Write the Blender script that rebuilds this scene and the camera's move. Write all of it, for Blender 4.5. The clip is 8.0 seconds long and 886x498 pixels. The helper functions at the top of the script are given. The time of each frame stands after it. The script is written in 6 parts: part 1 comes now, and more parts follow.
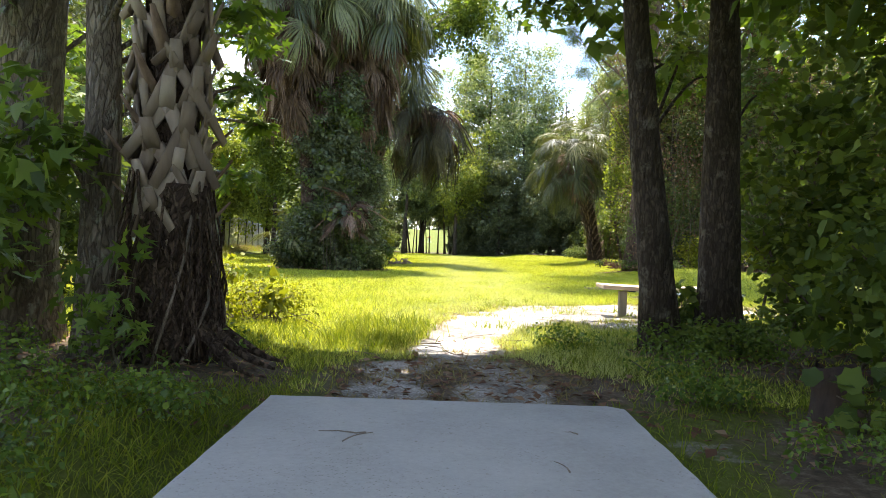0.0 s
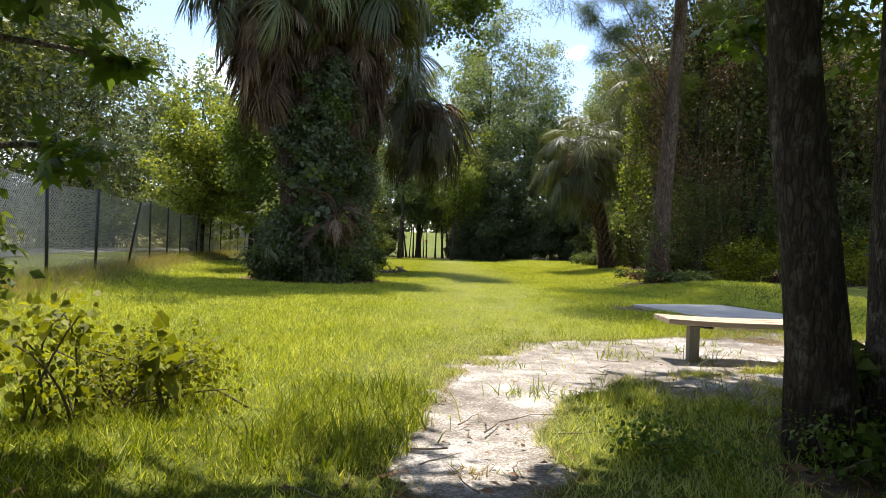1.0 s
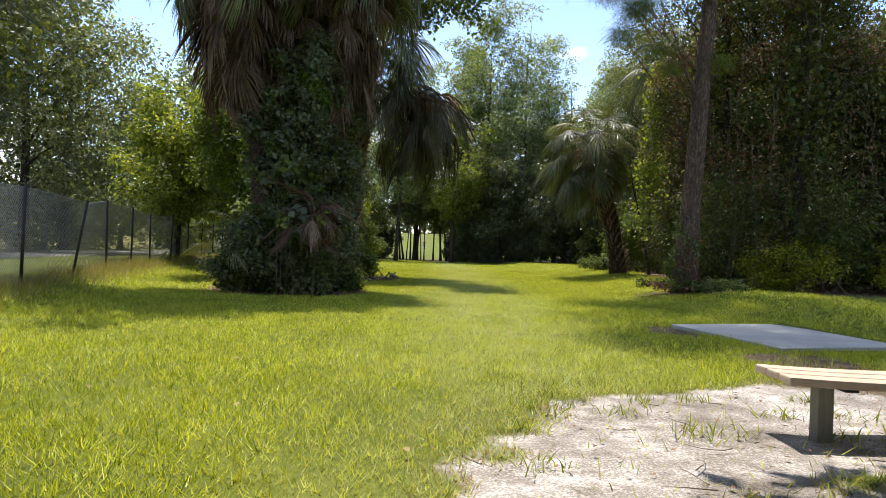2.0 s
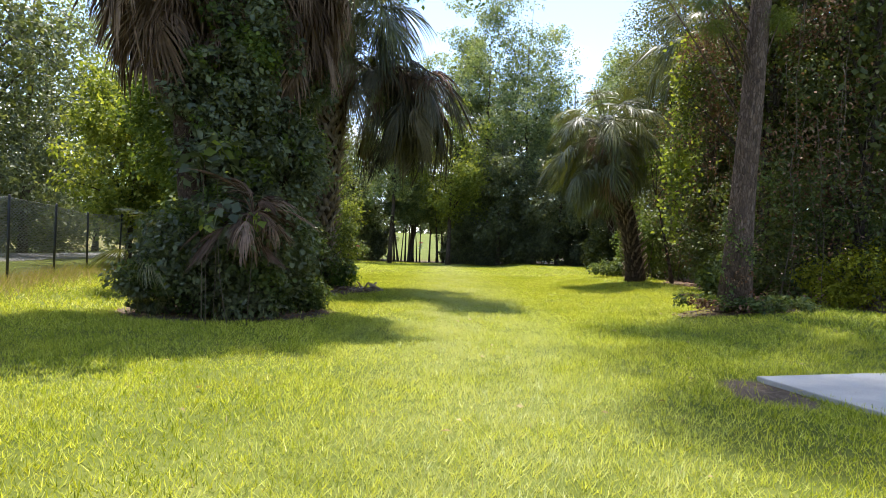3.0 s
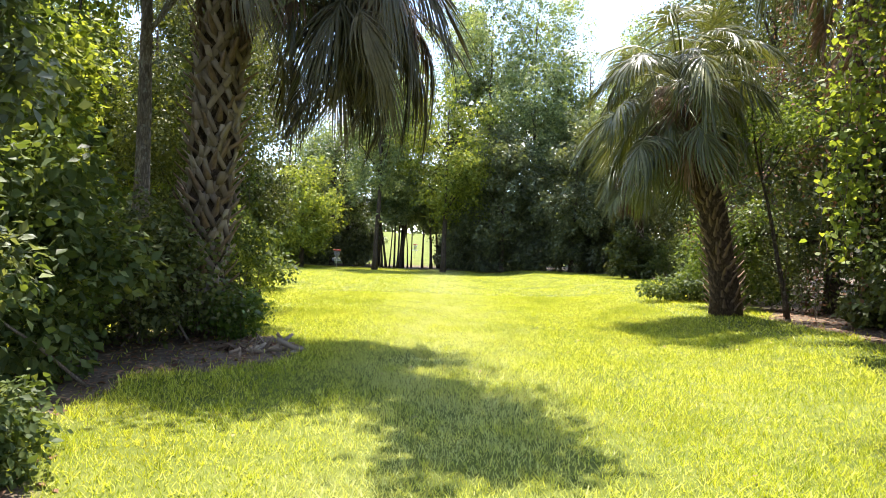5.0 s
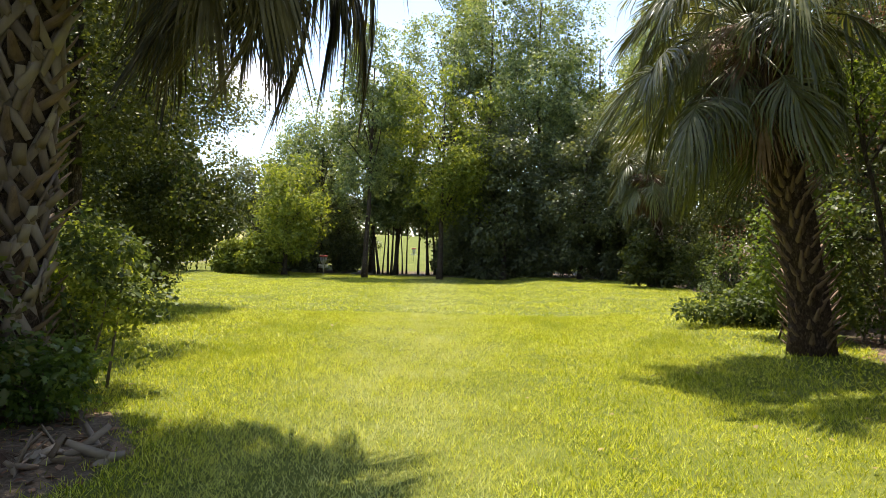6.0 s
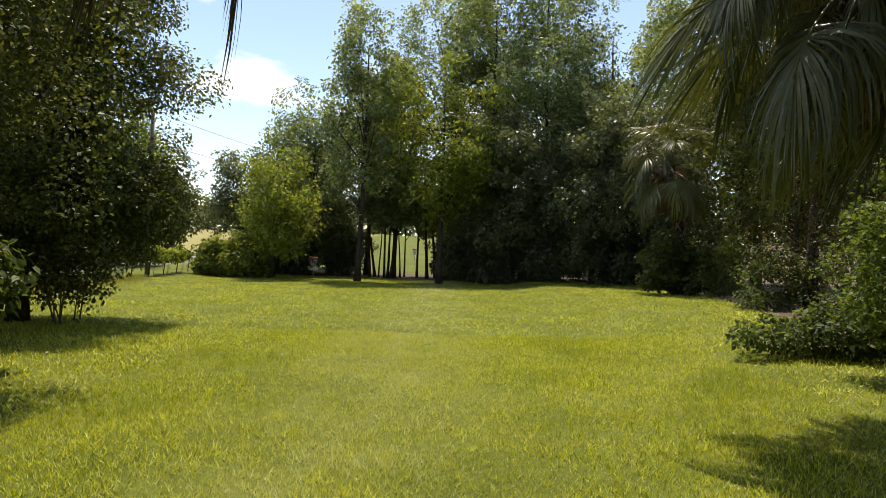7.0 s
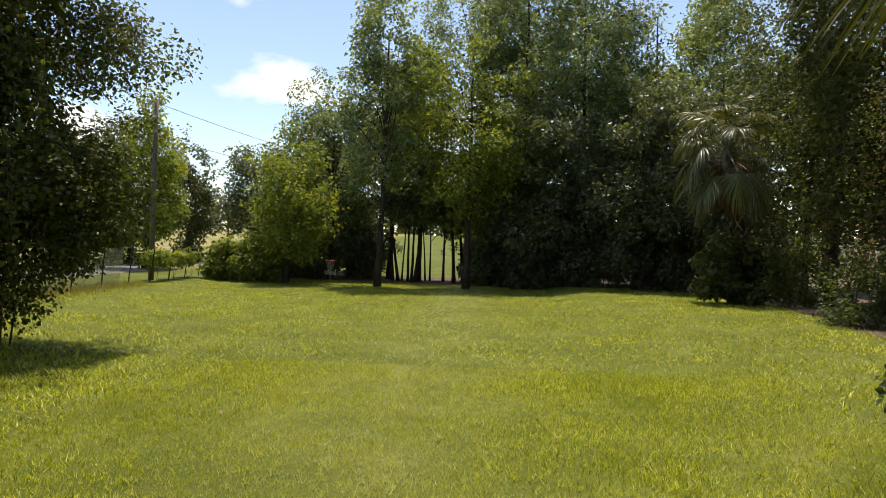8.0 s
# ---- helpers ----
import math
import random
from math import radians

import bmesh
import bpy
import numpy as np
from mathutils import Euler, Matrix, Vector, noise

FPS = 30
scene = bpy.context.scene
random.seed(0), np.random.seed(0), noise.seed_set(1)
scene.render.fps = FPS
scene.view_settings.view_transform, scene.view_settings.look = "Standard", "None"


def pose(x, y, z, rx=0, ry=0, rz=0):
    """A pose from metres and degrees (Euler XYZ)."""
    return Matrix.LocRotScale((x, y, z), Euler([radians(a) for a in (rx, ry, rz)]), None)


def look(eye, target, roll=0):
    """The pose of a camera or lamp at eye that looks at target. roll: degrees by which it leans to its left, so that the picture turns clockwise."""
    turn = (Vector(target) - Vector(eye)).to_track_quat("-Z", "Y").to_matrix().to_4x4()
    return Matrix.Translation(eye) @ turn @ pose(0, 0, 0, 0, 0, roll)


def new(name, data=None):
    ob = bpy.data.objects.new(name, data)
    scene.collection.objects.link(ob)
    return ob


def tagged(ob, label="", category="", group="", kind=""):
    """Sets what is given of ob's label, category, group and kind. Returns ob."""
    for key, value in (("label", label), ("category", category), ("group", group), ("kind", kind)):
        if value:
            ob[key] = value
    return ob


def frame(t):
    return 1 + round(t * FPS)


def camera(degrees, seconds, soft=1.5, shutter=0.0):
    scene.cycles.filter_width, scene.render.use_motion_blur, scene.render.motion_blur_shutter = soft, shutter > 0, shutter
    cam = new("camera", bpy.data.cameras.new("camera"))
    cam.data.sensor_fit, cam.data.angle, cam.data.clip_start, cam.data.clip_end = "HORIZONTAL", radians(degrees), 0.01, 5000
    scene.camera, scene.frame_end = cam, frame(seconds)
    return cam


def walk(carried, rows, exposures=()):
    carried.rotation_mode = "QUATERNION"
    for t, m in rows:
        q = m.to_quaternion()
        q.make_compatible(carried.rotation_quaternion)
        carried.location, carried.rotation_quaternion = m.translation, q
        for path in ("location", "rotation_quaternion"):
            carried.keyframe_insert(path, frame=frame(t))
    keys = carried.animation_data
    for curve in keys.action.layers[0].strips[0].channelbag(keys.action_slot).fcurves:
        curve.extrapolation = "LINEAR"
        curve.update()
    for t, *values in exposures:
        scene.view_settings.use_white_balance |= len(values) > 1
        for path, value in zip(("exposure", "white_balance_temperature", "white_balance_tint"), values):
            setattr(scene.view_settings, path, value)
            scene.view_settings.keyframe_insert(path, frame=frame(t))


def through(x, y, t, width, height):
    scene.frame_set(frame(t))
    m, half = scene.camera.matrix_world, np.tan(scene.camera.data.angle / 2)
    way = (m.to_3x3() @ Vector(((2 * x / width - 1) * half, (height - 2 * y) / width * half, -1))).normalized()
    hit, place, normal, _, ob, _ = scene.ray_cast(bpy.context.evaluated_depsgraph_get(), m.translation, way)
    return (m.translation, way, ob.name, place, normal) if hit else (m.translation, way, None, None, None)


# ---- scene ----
# ---------------------------------------------------------------- camera
cam = camera(66.6, 8.0, soft=0.6)
PATH = [
    (0.0, (0.055, 0.153, 0.930), (0.045, 2.353, 0.910), 1.85),
    (0.5, (0.021, 1.360, 0.993), (0.015, 3.560, 0.978), 1.85),
    (1.0, (-0.021, 2.778, 1.073), (-0.022, 4.978, 1.062), 1.90),
    (1.5, (-0.043, 4.023, 1.136), (-0.042, 6.223, 1.129), 1.90),
    (1.7, (-0.035, 4.474, 1.151), (-0.033, 6.674, 1.143), 1.90),
    (2.8, (0.259, 8.014, 1.292), (0.264, 10.214, 1.287), 1.90),
    (3.0, (0.304, 8.878, 1.341), (0.309, 11.078, 1.332), 1.90),
    (3.5, (0.495, 11.046, 1.421), (0.501, 13.246, 1.412), 1.90),
    (4.0, (0.611, 13.187, 1.495), (0.617, 15.387, 1.485), 2.00),
    (4.5, (0.579, 15.477, 1.570), (0.584, 17.677, 1.561), 2.00),
    (4.7, (0.608, 16.396, 1.612), (0.615, 18.596, 1.601), 1.95),
    (5.8, (1.258, 21.585, 1.833), (1.250, 23.785, 1.830), 1.50),
    (6.0, (1.365, 22.417, 1.857), (1.353, 24.617, 1.855), 1.50),
    (6.5, (1.575, 24.237, 1.917), (1.558, 26.437, 1.914), 1.60),
    (7.0, (1.728, 26.057, 1.984), (1.698, 28.257, 1.981), 1.65),
    (7.5, (1.827, 27.982, 2.059), (1.771, 30.181, 2.054), 1.50),
    (8.0, (1.976, 29.781, 2.134), (1.840, 31.977, 2.127), 1.50),
]
EXPOSURES = [(0.0, 2.42, 6900, 12), (0.5, 2.08, 6900, 12), (1.0, 1.43, 6850, 12), (1.7, 1.27, 6800, 12), (2.8, 1.62, 6500, 14), (3.5, 2.18, 6450, 15), (4.0, 2.42, 6450, 15), (4.7, 2.5, 6550, 15), (5.8, 1.87, 7050, 14), (6.5, 1.36, 7250, 14), (7.0, 0.98, 7350, 14), (8.0, 0.82, 7300, 14)]
walk(cam, [(t, look(eye, target, roll)) for t, eye, target, roll in PATH], EXPOSURES)

# ---------------------------------------------------------------- light
SUN_AT = Vector((-0.04, 0.31, 0.95)).normalized()
sun = new("sun", bpy.data.lights.new("sun", "SUN"))
sun.data.energy, sun.data.angle, sun.data.color = 3.4, radians(0.55), (1.0, 0.95, 0.86)
sun.matrix_world = look(SUN_AT * 60, (0, 0, 0))

world = bpy.data.worlds.new("sky")
scene.world = world
world.use_nodes = True
wn, wl = world.node_tree.nodes, world.node_tree.links
wn.clear()
sky = wn.new("ShaderNodeTexSky")
sky.sky_type, sky.sun_disc = "NISHITA", False
sky.sun_elevation = math.asin(SUN_AT.z)
sky.sun_rotation = math.atan2(SUN_AT.x, SUN_AT.y)
sky.air_density, sky.dust_density, sky.ozone_density = 1.0, 0.4, 2.5
bg_sky = wn.new("ShaderNodeBackground")
bg_sky.inputs["Strength"].default_value = 0.118
wl.new(sky.outputs["Color"], bg_sky.inputs["Color"])
bg_cloud = wn.new("ShaderNodeBackground")
bg_cloud.inputs["Color"].default_value = (1.0, 0.99, 0.97, 1)
bg_cloud.inputs["Strength"].default_value = 0.8
coord = wn.new("ShaderNodeTexCoord")
stretch = wn.new("ShaderNodeMapping")
stretch.inputs["Scale"].default_value = (1.0, 1.0, 2.3)
stretch.inputs["Location"].default_value = (0.15, 0.3, 0.35)
wl.new(coord.outputs["Generated"], stretch.inputs["Vector"])
puffs = wn.new("ShaderNodeTexNoise")
puffs.inputs["Scale"].default_value, puffs.inputs["Detail"].default_value, puffs.inputs["Roughness"].default_value = 3.2, 7.0, 0.52
wl.new(stretch.outputs["Vector"], puffs.inputs["Vector"])
puff_ramp = wn.new("ShaderNodeValToRGB")
puff_ramp.color_ramp.elements[0].position, puff_ramp.color_ramp.elements[1].position = 0.54, 0.66
wl.new(puffs.outputs["Fac"], puff_ramp.inputs["Fac"])
sky_mix = wn.new("ShaderNodeMixShader")
wl.new(puff_ramp.outputs["Color"], sky_mix.inputs["Fac"])
wl.new(bg_sky.outputs["Background"], sky_mix.inputs[1])
wl.new(bg_cloud.outputs["Background"], sky_mix.inputs[2])
sky_out = wn.new("ShaderNodeOutputWorld")
wl.new(sky_mix.outputs["Shader"], sky_out.inputs["Surface"])

# ---------------------------------------------------------------- materials


class Nodes:
    """Small helper round a material's node tree."""

    def __init__(self, name):
        self.mat = bpy.data.materials.new(name)
        self.mat.use_nodes = True
        self.n, self.l = self.mat.node_tree.nodes, self.mat.node_tree.links
        self.n.clear()
        self.out = self.n.new("ShaderNodeOutputMaterial")

    def node(self, kind, **values):
        made = self.n.new(kind)
        for key, value in values.items():
            made.inputs[key.replace("_", " ")].default_value = value
        return made

    def link(self, a, b):
        self.l.new(a, b)

    def noise(self, scale, detail=4.0, rough=0.55, coords=None):
        made = self.node("ShaderNodeTexNoise", Scale=scale, Detail=detail, Roughness=rough)
        if coords is not None:
            self.link(coords, made.inputs["Vector"])
        return made.outputs["Fac"]

    def ramp(self, fac, *stops):
        made = self.n.new("ShaderNodeValToRGB")
        ramp = made.color_ramp
        while len(ramp.elements) < len(stops):
            ramp.elements.new(0.5)
        for element, (at, colour) in zip(ramp.elements, stops):
            element.position, element.color = at, (*colour, 1)
        self.link(fac, made.inputs["Fac"])
        return made.outputs["Color"]

    def mix(self, fac, a, b, kind="MIX"):
        made = self.n.new("ShaderNodeMixRGB")
        made.blend_type = kind
        for value, socket in ((fac, made.inputs[0]), (a, made.inputs[1]), (b, made.inputs[2])):
            if isinstance(value, (int, float)):
                socket.default_value = value
            elif isinstance(value, tuple):
                socket.default_value = (*value, 1)
            else:
                self.link(value, socket)
        return made.outputs[0]

    def coords(self, scale=(1, 1, 1), kind="Object"):
        tex = self.n.new("ShaderNodeTexCoord")
        mapping = self.n.new("ShaderNodeMapping")
        mapping.inputs["Scale"].default_value = scale
        self.link(tex.outputs[kind], mapping.inputs["Vector"])
        return mapping.outputs["Vector"]

    def world_coords(self, scale=(1, 1, 1)):
        geo = self.n.new("ShaderNodeNewGeometry")
        mapping = self.n.new("ShaderNodeMapping")
        mapping.inputs["Scale"].default_value = scale
        self.link(geo.outputs["Position"], mapping.inputs["Vector"])
        return mapping.outputs["Vector"]

    def bump(self, height, strength, distance):
        made = self.node("ShaderNodeBump", Strength=strength, Distance=distance)
        self.link(height, made.inputs["Height"])
        return made.outputs["Normal"]

    def surface(self, colour, rough=0.8, normal=None, metal=0.0, spec=0.3):
        made = self.node("ShaderNodeBsdfPrincipled", Roughness=rough if isinstance(rough, float) else 0.8, Metallic=metal)
        made.inputs["Specular IOR Level"].default_value = spec
        if not isinstance(rough, float):
            self.link(rough, made.inputs["Roughness"])
        if isinstance(colour, tuple):
            made.inputs["Base Color"].default_value = (*colour, 1)
        else:
            self.link(colour, made.inputs["Base Color"])
        if normal is not None:
            self.link(normal, made.inputs["Normal"])
        self.link(made.outputs[0], self.out.inputs["Surface"])
        return made


def leaf_material(name, dark, mid, light, through=0.4, glow=(1.5, 1.4, 0.5), rough=0.55, spec=0.2, patch=0.7, by_object=False):
    """Thin leaves that let some light through; colour varies leaf by leaf and from patch to patch."""
    m = Nodes(name)
    dark, mid, light = ((r * 1.08, g * 0.98, b * 1.1) for r, g, b in (dark, mid, light))
    if by_object:
        rnd = m.n.new("ShaderNodeObjectInfo").outputs["Random"]
        grain = m.noise(9.0, 3.0, 0.5, m.coords())
        fac = m.mix(0.5, rnd, grain)
    else:
        rnd = m.n.new("ShaderNodeNewGeometry").outputs["Random Per Island"]
        grain = m.noise(patch, 3.0, 0.5, m.world_coords())
        fac = m.mix(0.55, rnd, grain)
    colour = m.ramp(fac, (0.2, dark), (0.52, mid), (0.85, light))
    body = m.surface(colour, rough, spec=spec)
    shine = m.n.new("ShaderNodeBsdfTranslucent")
    m.link(m.mix(1.0, colour, glow, "MULTIPLY"), shine.inputs["Color"])
    both = m.n.new("ShaderNodeMixShader")
    both.inputs[0].default_value = through
    m.link(body.outputs[0], both.inputs[1])
    m.link(shine.outputs[0], both.inputs[2])
    m.link(both.outputs[0], m.out.inputs["Surface"])
    return m.mat


def bark_material(name, dark, mid, light, scale=9.0, depth=0.03, lichen=None, stretch=0.3):
    """Bark with fine upright plates, furrows and paler flakes."""
    m = Nodes(name)
    co = m.coords((1, 1, stretch))
    bent = m.mix(0.12, co, m.noise(scale * 0.7, 4.0, 0.6, co), "ADD")
    plates = m.node("ShaderNodeTexVoronoi", Scale=scale * 2.6)
    plates.feature = "DISTANCE_TO_EDGE"
    m.link(bent, plates.inputs["Vector"])
    tint = m.node("ShaderNodeTexVoronoi", Scale=scale * 2.6)
    m.link(bent, tint.inputs["Vector"])
    fine = m.noise(scale * 9, 7.0, 0.7, co)
    stain = m.noise(1.6, 4.0, 0.6, m.coords())
    furrow = m.ramp(plates.outputs["Distance"], (0.0, (0, 0, 0)), (0.22, (1, 1, 1)))
    tone = m.mix(0.45, m.mix(0.45, fine, stain), tint.outputs["Color"])
    colour = m.ramp(tone, (0.25, dark), (0.48, mid), (0.78, light))
    colour = m.mix(m.mix(0.65, (1, 1, 1), furrow), dark, colour)
    if lichen:
        spots = m.ramp(m.noise(7.0, 7.0, 0.7, m.coords((1, 1, 0.8))), (0.56, (0, 0, 0)), (0.66, (1, 1, 1)))
        colour = m.mix(m.mix(1.0, spots, (0.6, 0.6, 0.6), "MULTIPLY"), colour, lichen)
    height = m.mix(0.45, furrow, fine)
    m.surface(colour, 0.92, m.bump(height, 1.0, depth), spec=0.12)
    return m.mat


LEAF_BUSH = leaf_material("shrub_leaf", (0.034, 0.058, 0.020), (0.070, 0.112, 0.034), (0.17, 0.225, 0.070), 0.40)
LEAF_VINE = leaf_material("vine_leaf", (0.042, 0.074, 0.018), (0.085, 0.142, 0.030), (0.18, 0.25, 0.050), 0.42)
LEAF_GUM = leaf_material("sweetgum_leaf", (0.042, 0.088, 0.018), (0.090, 0.165, 0.028), (0.18, 0.28, 0.042), 0.45, rough=0.42, spec=0.4)
# blue raised in the leaf colour for haze over the far trees
LEAF_TREE = leaf_material("tree_leaf", (0.070, 0.112, 0.055), (0.150, 0.220, 0.100), (0.34, 0.42, 0.18), 0.45, rough=0.45, spec=0.3, patch=0.25)
LEAF_YELLOW = leaf_material("pale_tree_leaf", (0.075, 0.120, 0.024), (0.160, 0.225, 0.044), (0.34, 0.40, 0.09), 0.48, patch=0.3)
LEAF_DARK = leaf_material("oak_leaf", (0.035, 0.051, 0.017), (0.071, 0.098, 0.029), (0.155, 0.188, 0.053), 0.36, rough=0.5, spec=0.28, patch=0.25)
# lifted, bluish tint puts hazy shade into the leaf colour
LEAF_SHADE_TINT = leaf_material("shade_tinted_leaf", (0.055, 0.078, 0.044), (0.105, 0.142, 0.074), (0.21, 0.26, 0.125), 0.36, rough=0.45, spec=0.3, patch=0.25)
# pale, close tones give the distant haze in the leaf colour
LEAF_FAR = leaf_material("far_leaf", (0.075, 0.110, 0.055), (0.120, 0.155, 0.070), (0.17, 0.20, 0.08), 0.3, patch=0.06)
NEEDLES = leaf_material("pine_needles", (0.07, 0.11, 0.028), (0.115, 0.165, 0.035), (0.19, 0.24, 0.05), 0.35)
PALM_GREEN = leaf_material("palm_leaf", (0.044, 0.058, 0.018), (0.095, 0.118, 0.036), (0.22, 0.25, 0.095), 0.2, rough=0.36, spec=0.45, by_object=True)
# brownish old fronds, darkened in colour for the shade under the crown
PALM_OLD_SHADED = leaf_material("old_palm_leaf_shaded", (0.030, 0.032, 0.014), (0.066, 0.066, 0.028), (0.15, 0.14, 0.065), 0.14, rough=0.45, spec=0.35, by_object=True)
PALM_DEAD = leaf_material("dead_palm_leaf", (0.060, 0.040, 0.024), (0.135, 0.096, 0.056), (0.31, 0.24, 0.155), 0.2, glow=(1.1, 0.9, 0.6), rough=0.7, spec=0.15, by_object=True)
DEAD_LEAF = leaf_material("fallen_leaf", (0.08, 0.045, 0.025), (0.17, 0.10, 0.055), (0.33, 0.25, 0.15), 0.15, glow=(1.1, 0.9, 0.6), rough=0.8, spec=0.15)
WEED = leaf_material("weed_leaf", (0.09, 0.12, 0.012), (0.19, 0.23, 0.020), (0.36, 0.38, 0.045), 0.48)


def grass_material():
    """Mown grass: blade by blade tint, dry patches, and a paler, bluish strip with mowing sheen painted in."""
    m = Nodes("grass_blade")
    co = m.world_coords()
    rnd = m.n.new("ShaderNodeNewGeometry").outputs["Random Per Island"]
    colour = m.ramp(m.mix(0.42, rnd, m.noise(7.0, 6.0, 0.7, co)), (0.24, (0.108, 0.168, 0.010)), (0.48, (0.405, 0.452, 0.028)), (0.80, (0.76, 0.78, 0.22)))
    dry = m.ramp(m.noise(0.8, 6.0, 0.68, co), (0.52, (0, 0, 0)), (0.70, (1, 1, 1)))
    colour = m.mix(m.mix(1.0, dry, (0.4, 0.4, 0.4), "MULTIPLY"), colour, (0.50, 0.46, 0.09))
    lush = m.ramp(m.noise(0.45, 5.0, 0.6, m.world_coords((1.3, 0.8, 1.0))), (0.50, (0, 0, 0)), (0.66, (1, 1, 1)))
    colour = m.mix(m.mix(1.0, lush, (0.55, 0.55, 0.55), "MULTIPLY"), colour, (0.20, 0.265, 0.020))
    # strip mask by world X for the sheen put into the blade colour
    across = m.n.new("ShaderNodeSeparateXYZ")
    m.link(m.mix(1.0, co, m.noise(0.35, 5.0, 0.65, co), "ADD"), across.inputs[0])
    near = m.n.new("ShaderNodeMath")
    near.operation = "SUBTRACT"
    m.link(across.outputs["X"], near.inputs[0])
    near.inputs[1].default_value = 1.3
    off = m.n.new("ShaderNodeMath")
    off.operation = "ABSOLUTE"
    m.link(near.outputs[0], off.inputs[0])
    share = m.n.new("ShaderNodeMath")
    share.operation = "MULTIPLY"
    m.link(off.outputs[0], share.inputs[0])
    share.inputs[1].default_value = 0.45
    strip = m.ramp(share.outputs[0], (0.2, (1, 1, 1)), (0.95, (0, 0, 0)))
    # noise that breaks the painted sheen into patches
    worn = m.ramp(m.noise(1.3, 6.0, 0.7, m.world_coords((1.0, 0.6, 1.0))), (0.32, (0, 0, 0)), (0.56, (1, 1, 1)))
    sheen_strip = m.mix(1.0, strip, worn, "MULTIPLY")
    colour = m.mix(m.mix(1.0, sheen_strip, (0.85, 0.85, 0.85), "MULTIPLY"), colour, (0.52, 0.55, 0.28))
    body = m.surface(colour, 0.42, spec=0.2)
    shine = m.n.new("ShaderNodeBsdfTranslucent")
    m.link(m.mix(1.0, colour, (1.3, 1.2, 0.4), "MULTIPLY"), shine.inputs["Color"])
    both = m.n.new("ShaderNodeMixShader")
    both.inputs[0].default_value = 0.38
    m.link(body.outputs[0], both.inputs[1])
    m.link(shine.outputs[0], both.inputs[2])
    m.link(both.outputs[0], m.out.inputs["Surface"])
    return m.mat


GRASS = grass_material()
GRASS_LONG = leaf_material("long_grass_blade", (0.075, 0.125, 0.012), (0.145, 0.205, 0.020), (0.28, 0.32, 0.06), 0.45, patch=1.5)
STRAW = leaf_material("dry_grass", (0.17, 0.14, 0.05), (0.28, 0.25, 0.09), (0.40, 0.36, 0.17), 0.35, glow=(1.1, 1.0, 0.6), patch=1.0)

BARK_OAK = bark_material("ridged_bark", (0.085, 0.068, 0.054), (0.20, 0.165, 0.13), (0.35, 0.30, 0.25), 11.0, 0.025, (0.38, 0.39, 0.33))
BARK_DARK = bark_material("dark_bark", (0.040, 0.030, 0.024), (0.080, 0.062, 0.048), (0.15, 0.12, 0.095), 12.0, 0.03, (0.24, 0.22, 0.18))
BARK_PINE = bark_material("pine_bark", (0.060, 0.042, 0.033), (0.145, 0.100, 0.078), (0.24, 0.178, 0.142), 8.5, 0.035, stretch=0.34)
BARK_PALM = bark_material("palm_fibre", (0.040, 0.026, 0.019), (0.095, 0.064, 0.046), (0.19, 0.138, 0.102), 12.0, 0.03, None, 0.6)
VINE_STEM = bark_material("vine_stem", (0.09, 0.07, 0.05), (0.16, 0.13, 0.10), (0.24, 0.20, 0.16), 20.0, 0.005)


def boot_material():
    m = Nodes("palm_boot")
    rnd = m.n.new("ShaderNodeObjectInfo").outputs["Random"]
    streak = m.noise(14.0, 6.0, 0.6, m.coords((1, 1, 0.12)))
    colour = m.ramp(m.mix(0.6, rnd, streak), (0.2, (0.115, 0.082, 0.060)), (0.5, (0.220, 0.170, 0.128)), (0.85, (0.35, 0.295, 0.235)))
    m.surface(colour, 0.8, m.bump(streak, 0.6, 0.01), spec=0.2)
    return m.mat


def concrete_material():
    m = Nodes("weathered_concrete")
    co = m.world_coords()
    big = m.noise(1.1, 5.0, 0.6, co)
    fine = m.noise(46.0, 5.0, 0.7, co)
    colour = m.ramp(m.mix(0.35, big, fine), (0.3, (0.29, 0.285, 0.275)), (0.55, (0.40, 0.395, 0.38)), (0.8, (0.50, 0.495, 0.475)))
    pits = m.node("ShaderNodeTexVoronoi", Scale=55.0)
    m.link(co, pits.inputs["Vector"])
    where = m.ramp(m.noise(2.6, 3.0, 0.5, co), (0.5, (0, 0, 0)), (0.62, (1, 1, 1)))
    pit = m.mix(1.0, m.ramp(pits.outputs["Distance"], (0.16, (1, 1, 1)), (0.26, (0, 0, 0))), where, "MULTIPLY")
    colour = m.mix(m.mix(1.0, pit, (0.4, 0.4, 0.4), "MULTIPLY"), colour, (0.15, 0.13, 0.11))
    crumbs = m.ramp(m.noise(30.0, 6.0, 0.8, co), (0.60, (0, 0, 0)), (0.68, (1, 1, 1)))
    colour = m.mix(m.mix(1.0, crumbs, (0.6, 0.6, 0.6), "MULTIPLY"), colour, (0.17, 0.14, 0.11))
    m.surface(colour, 0.9, m.bump(m.mix(0.5, fine, pit), 0.35, 0.006), spec=0.2)
    return m.mat


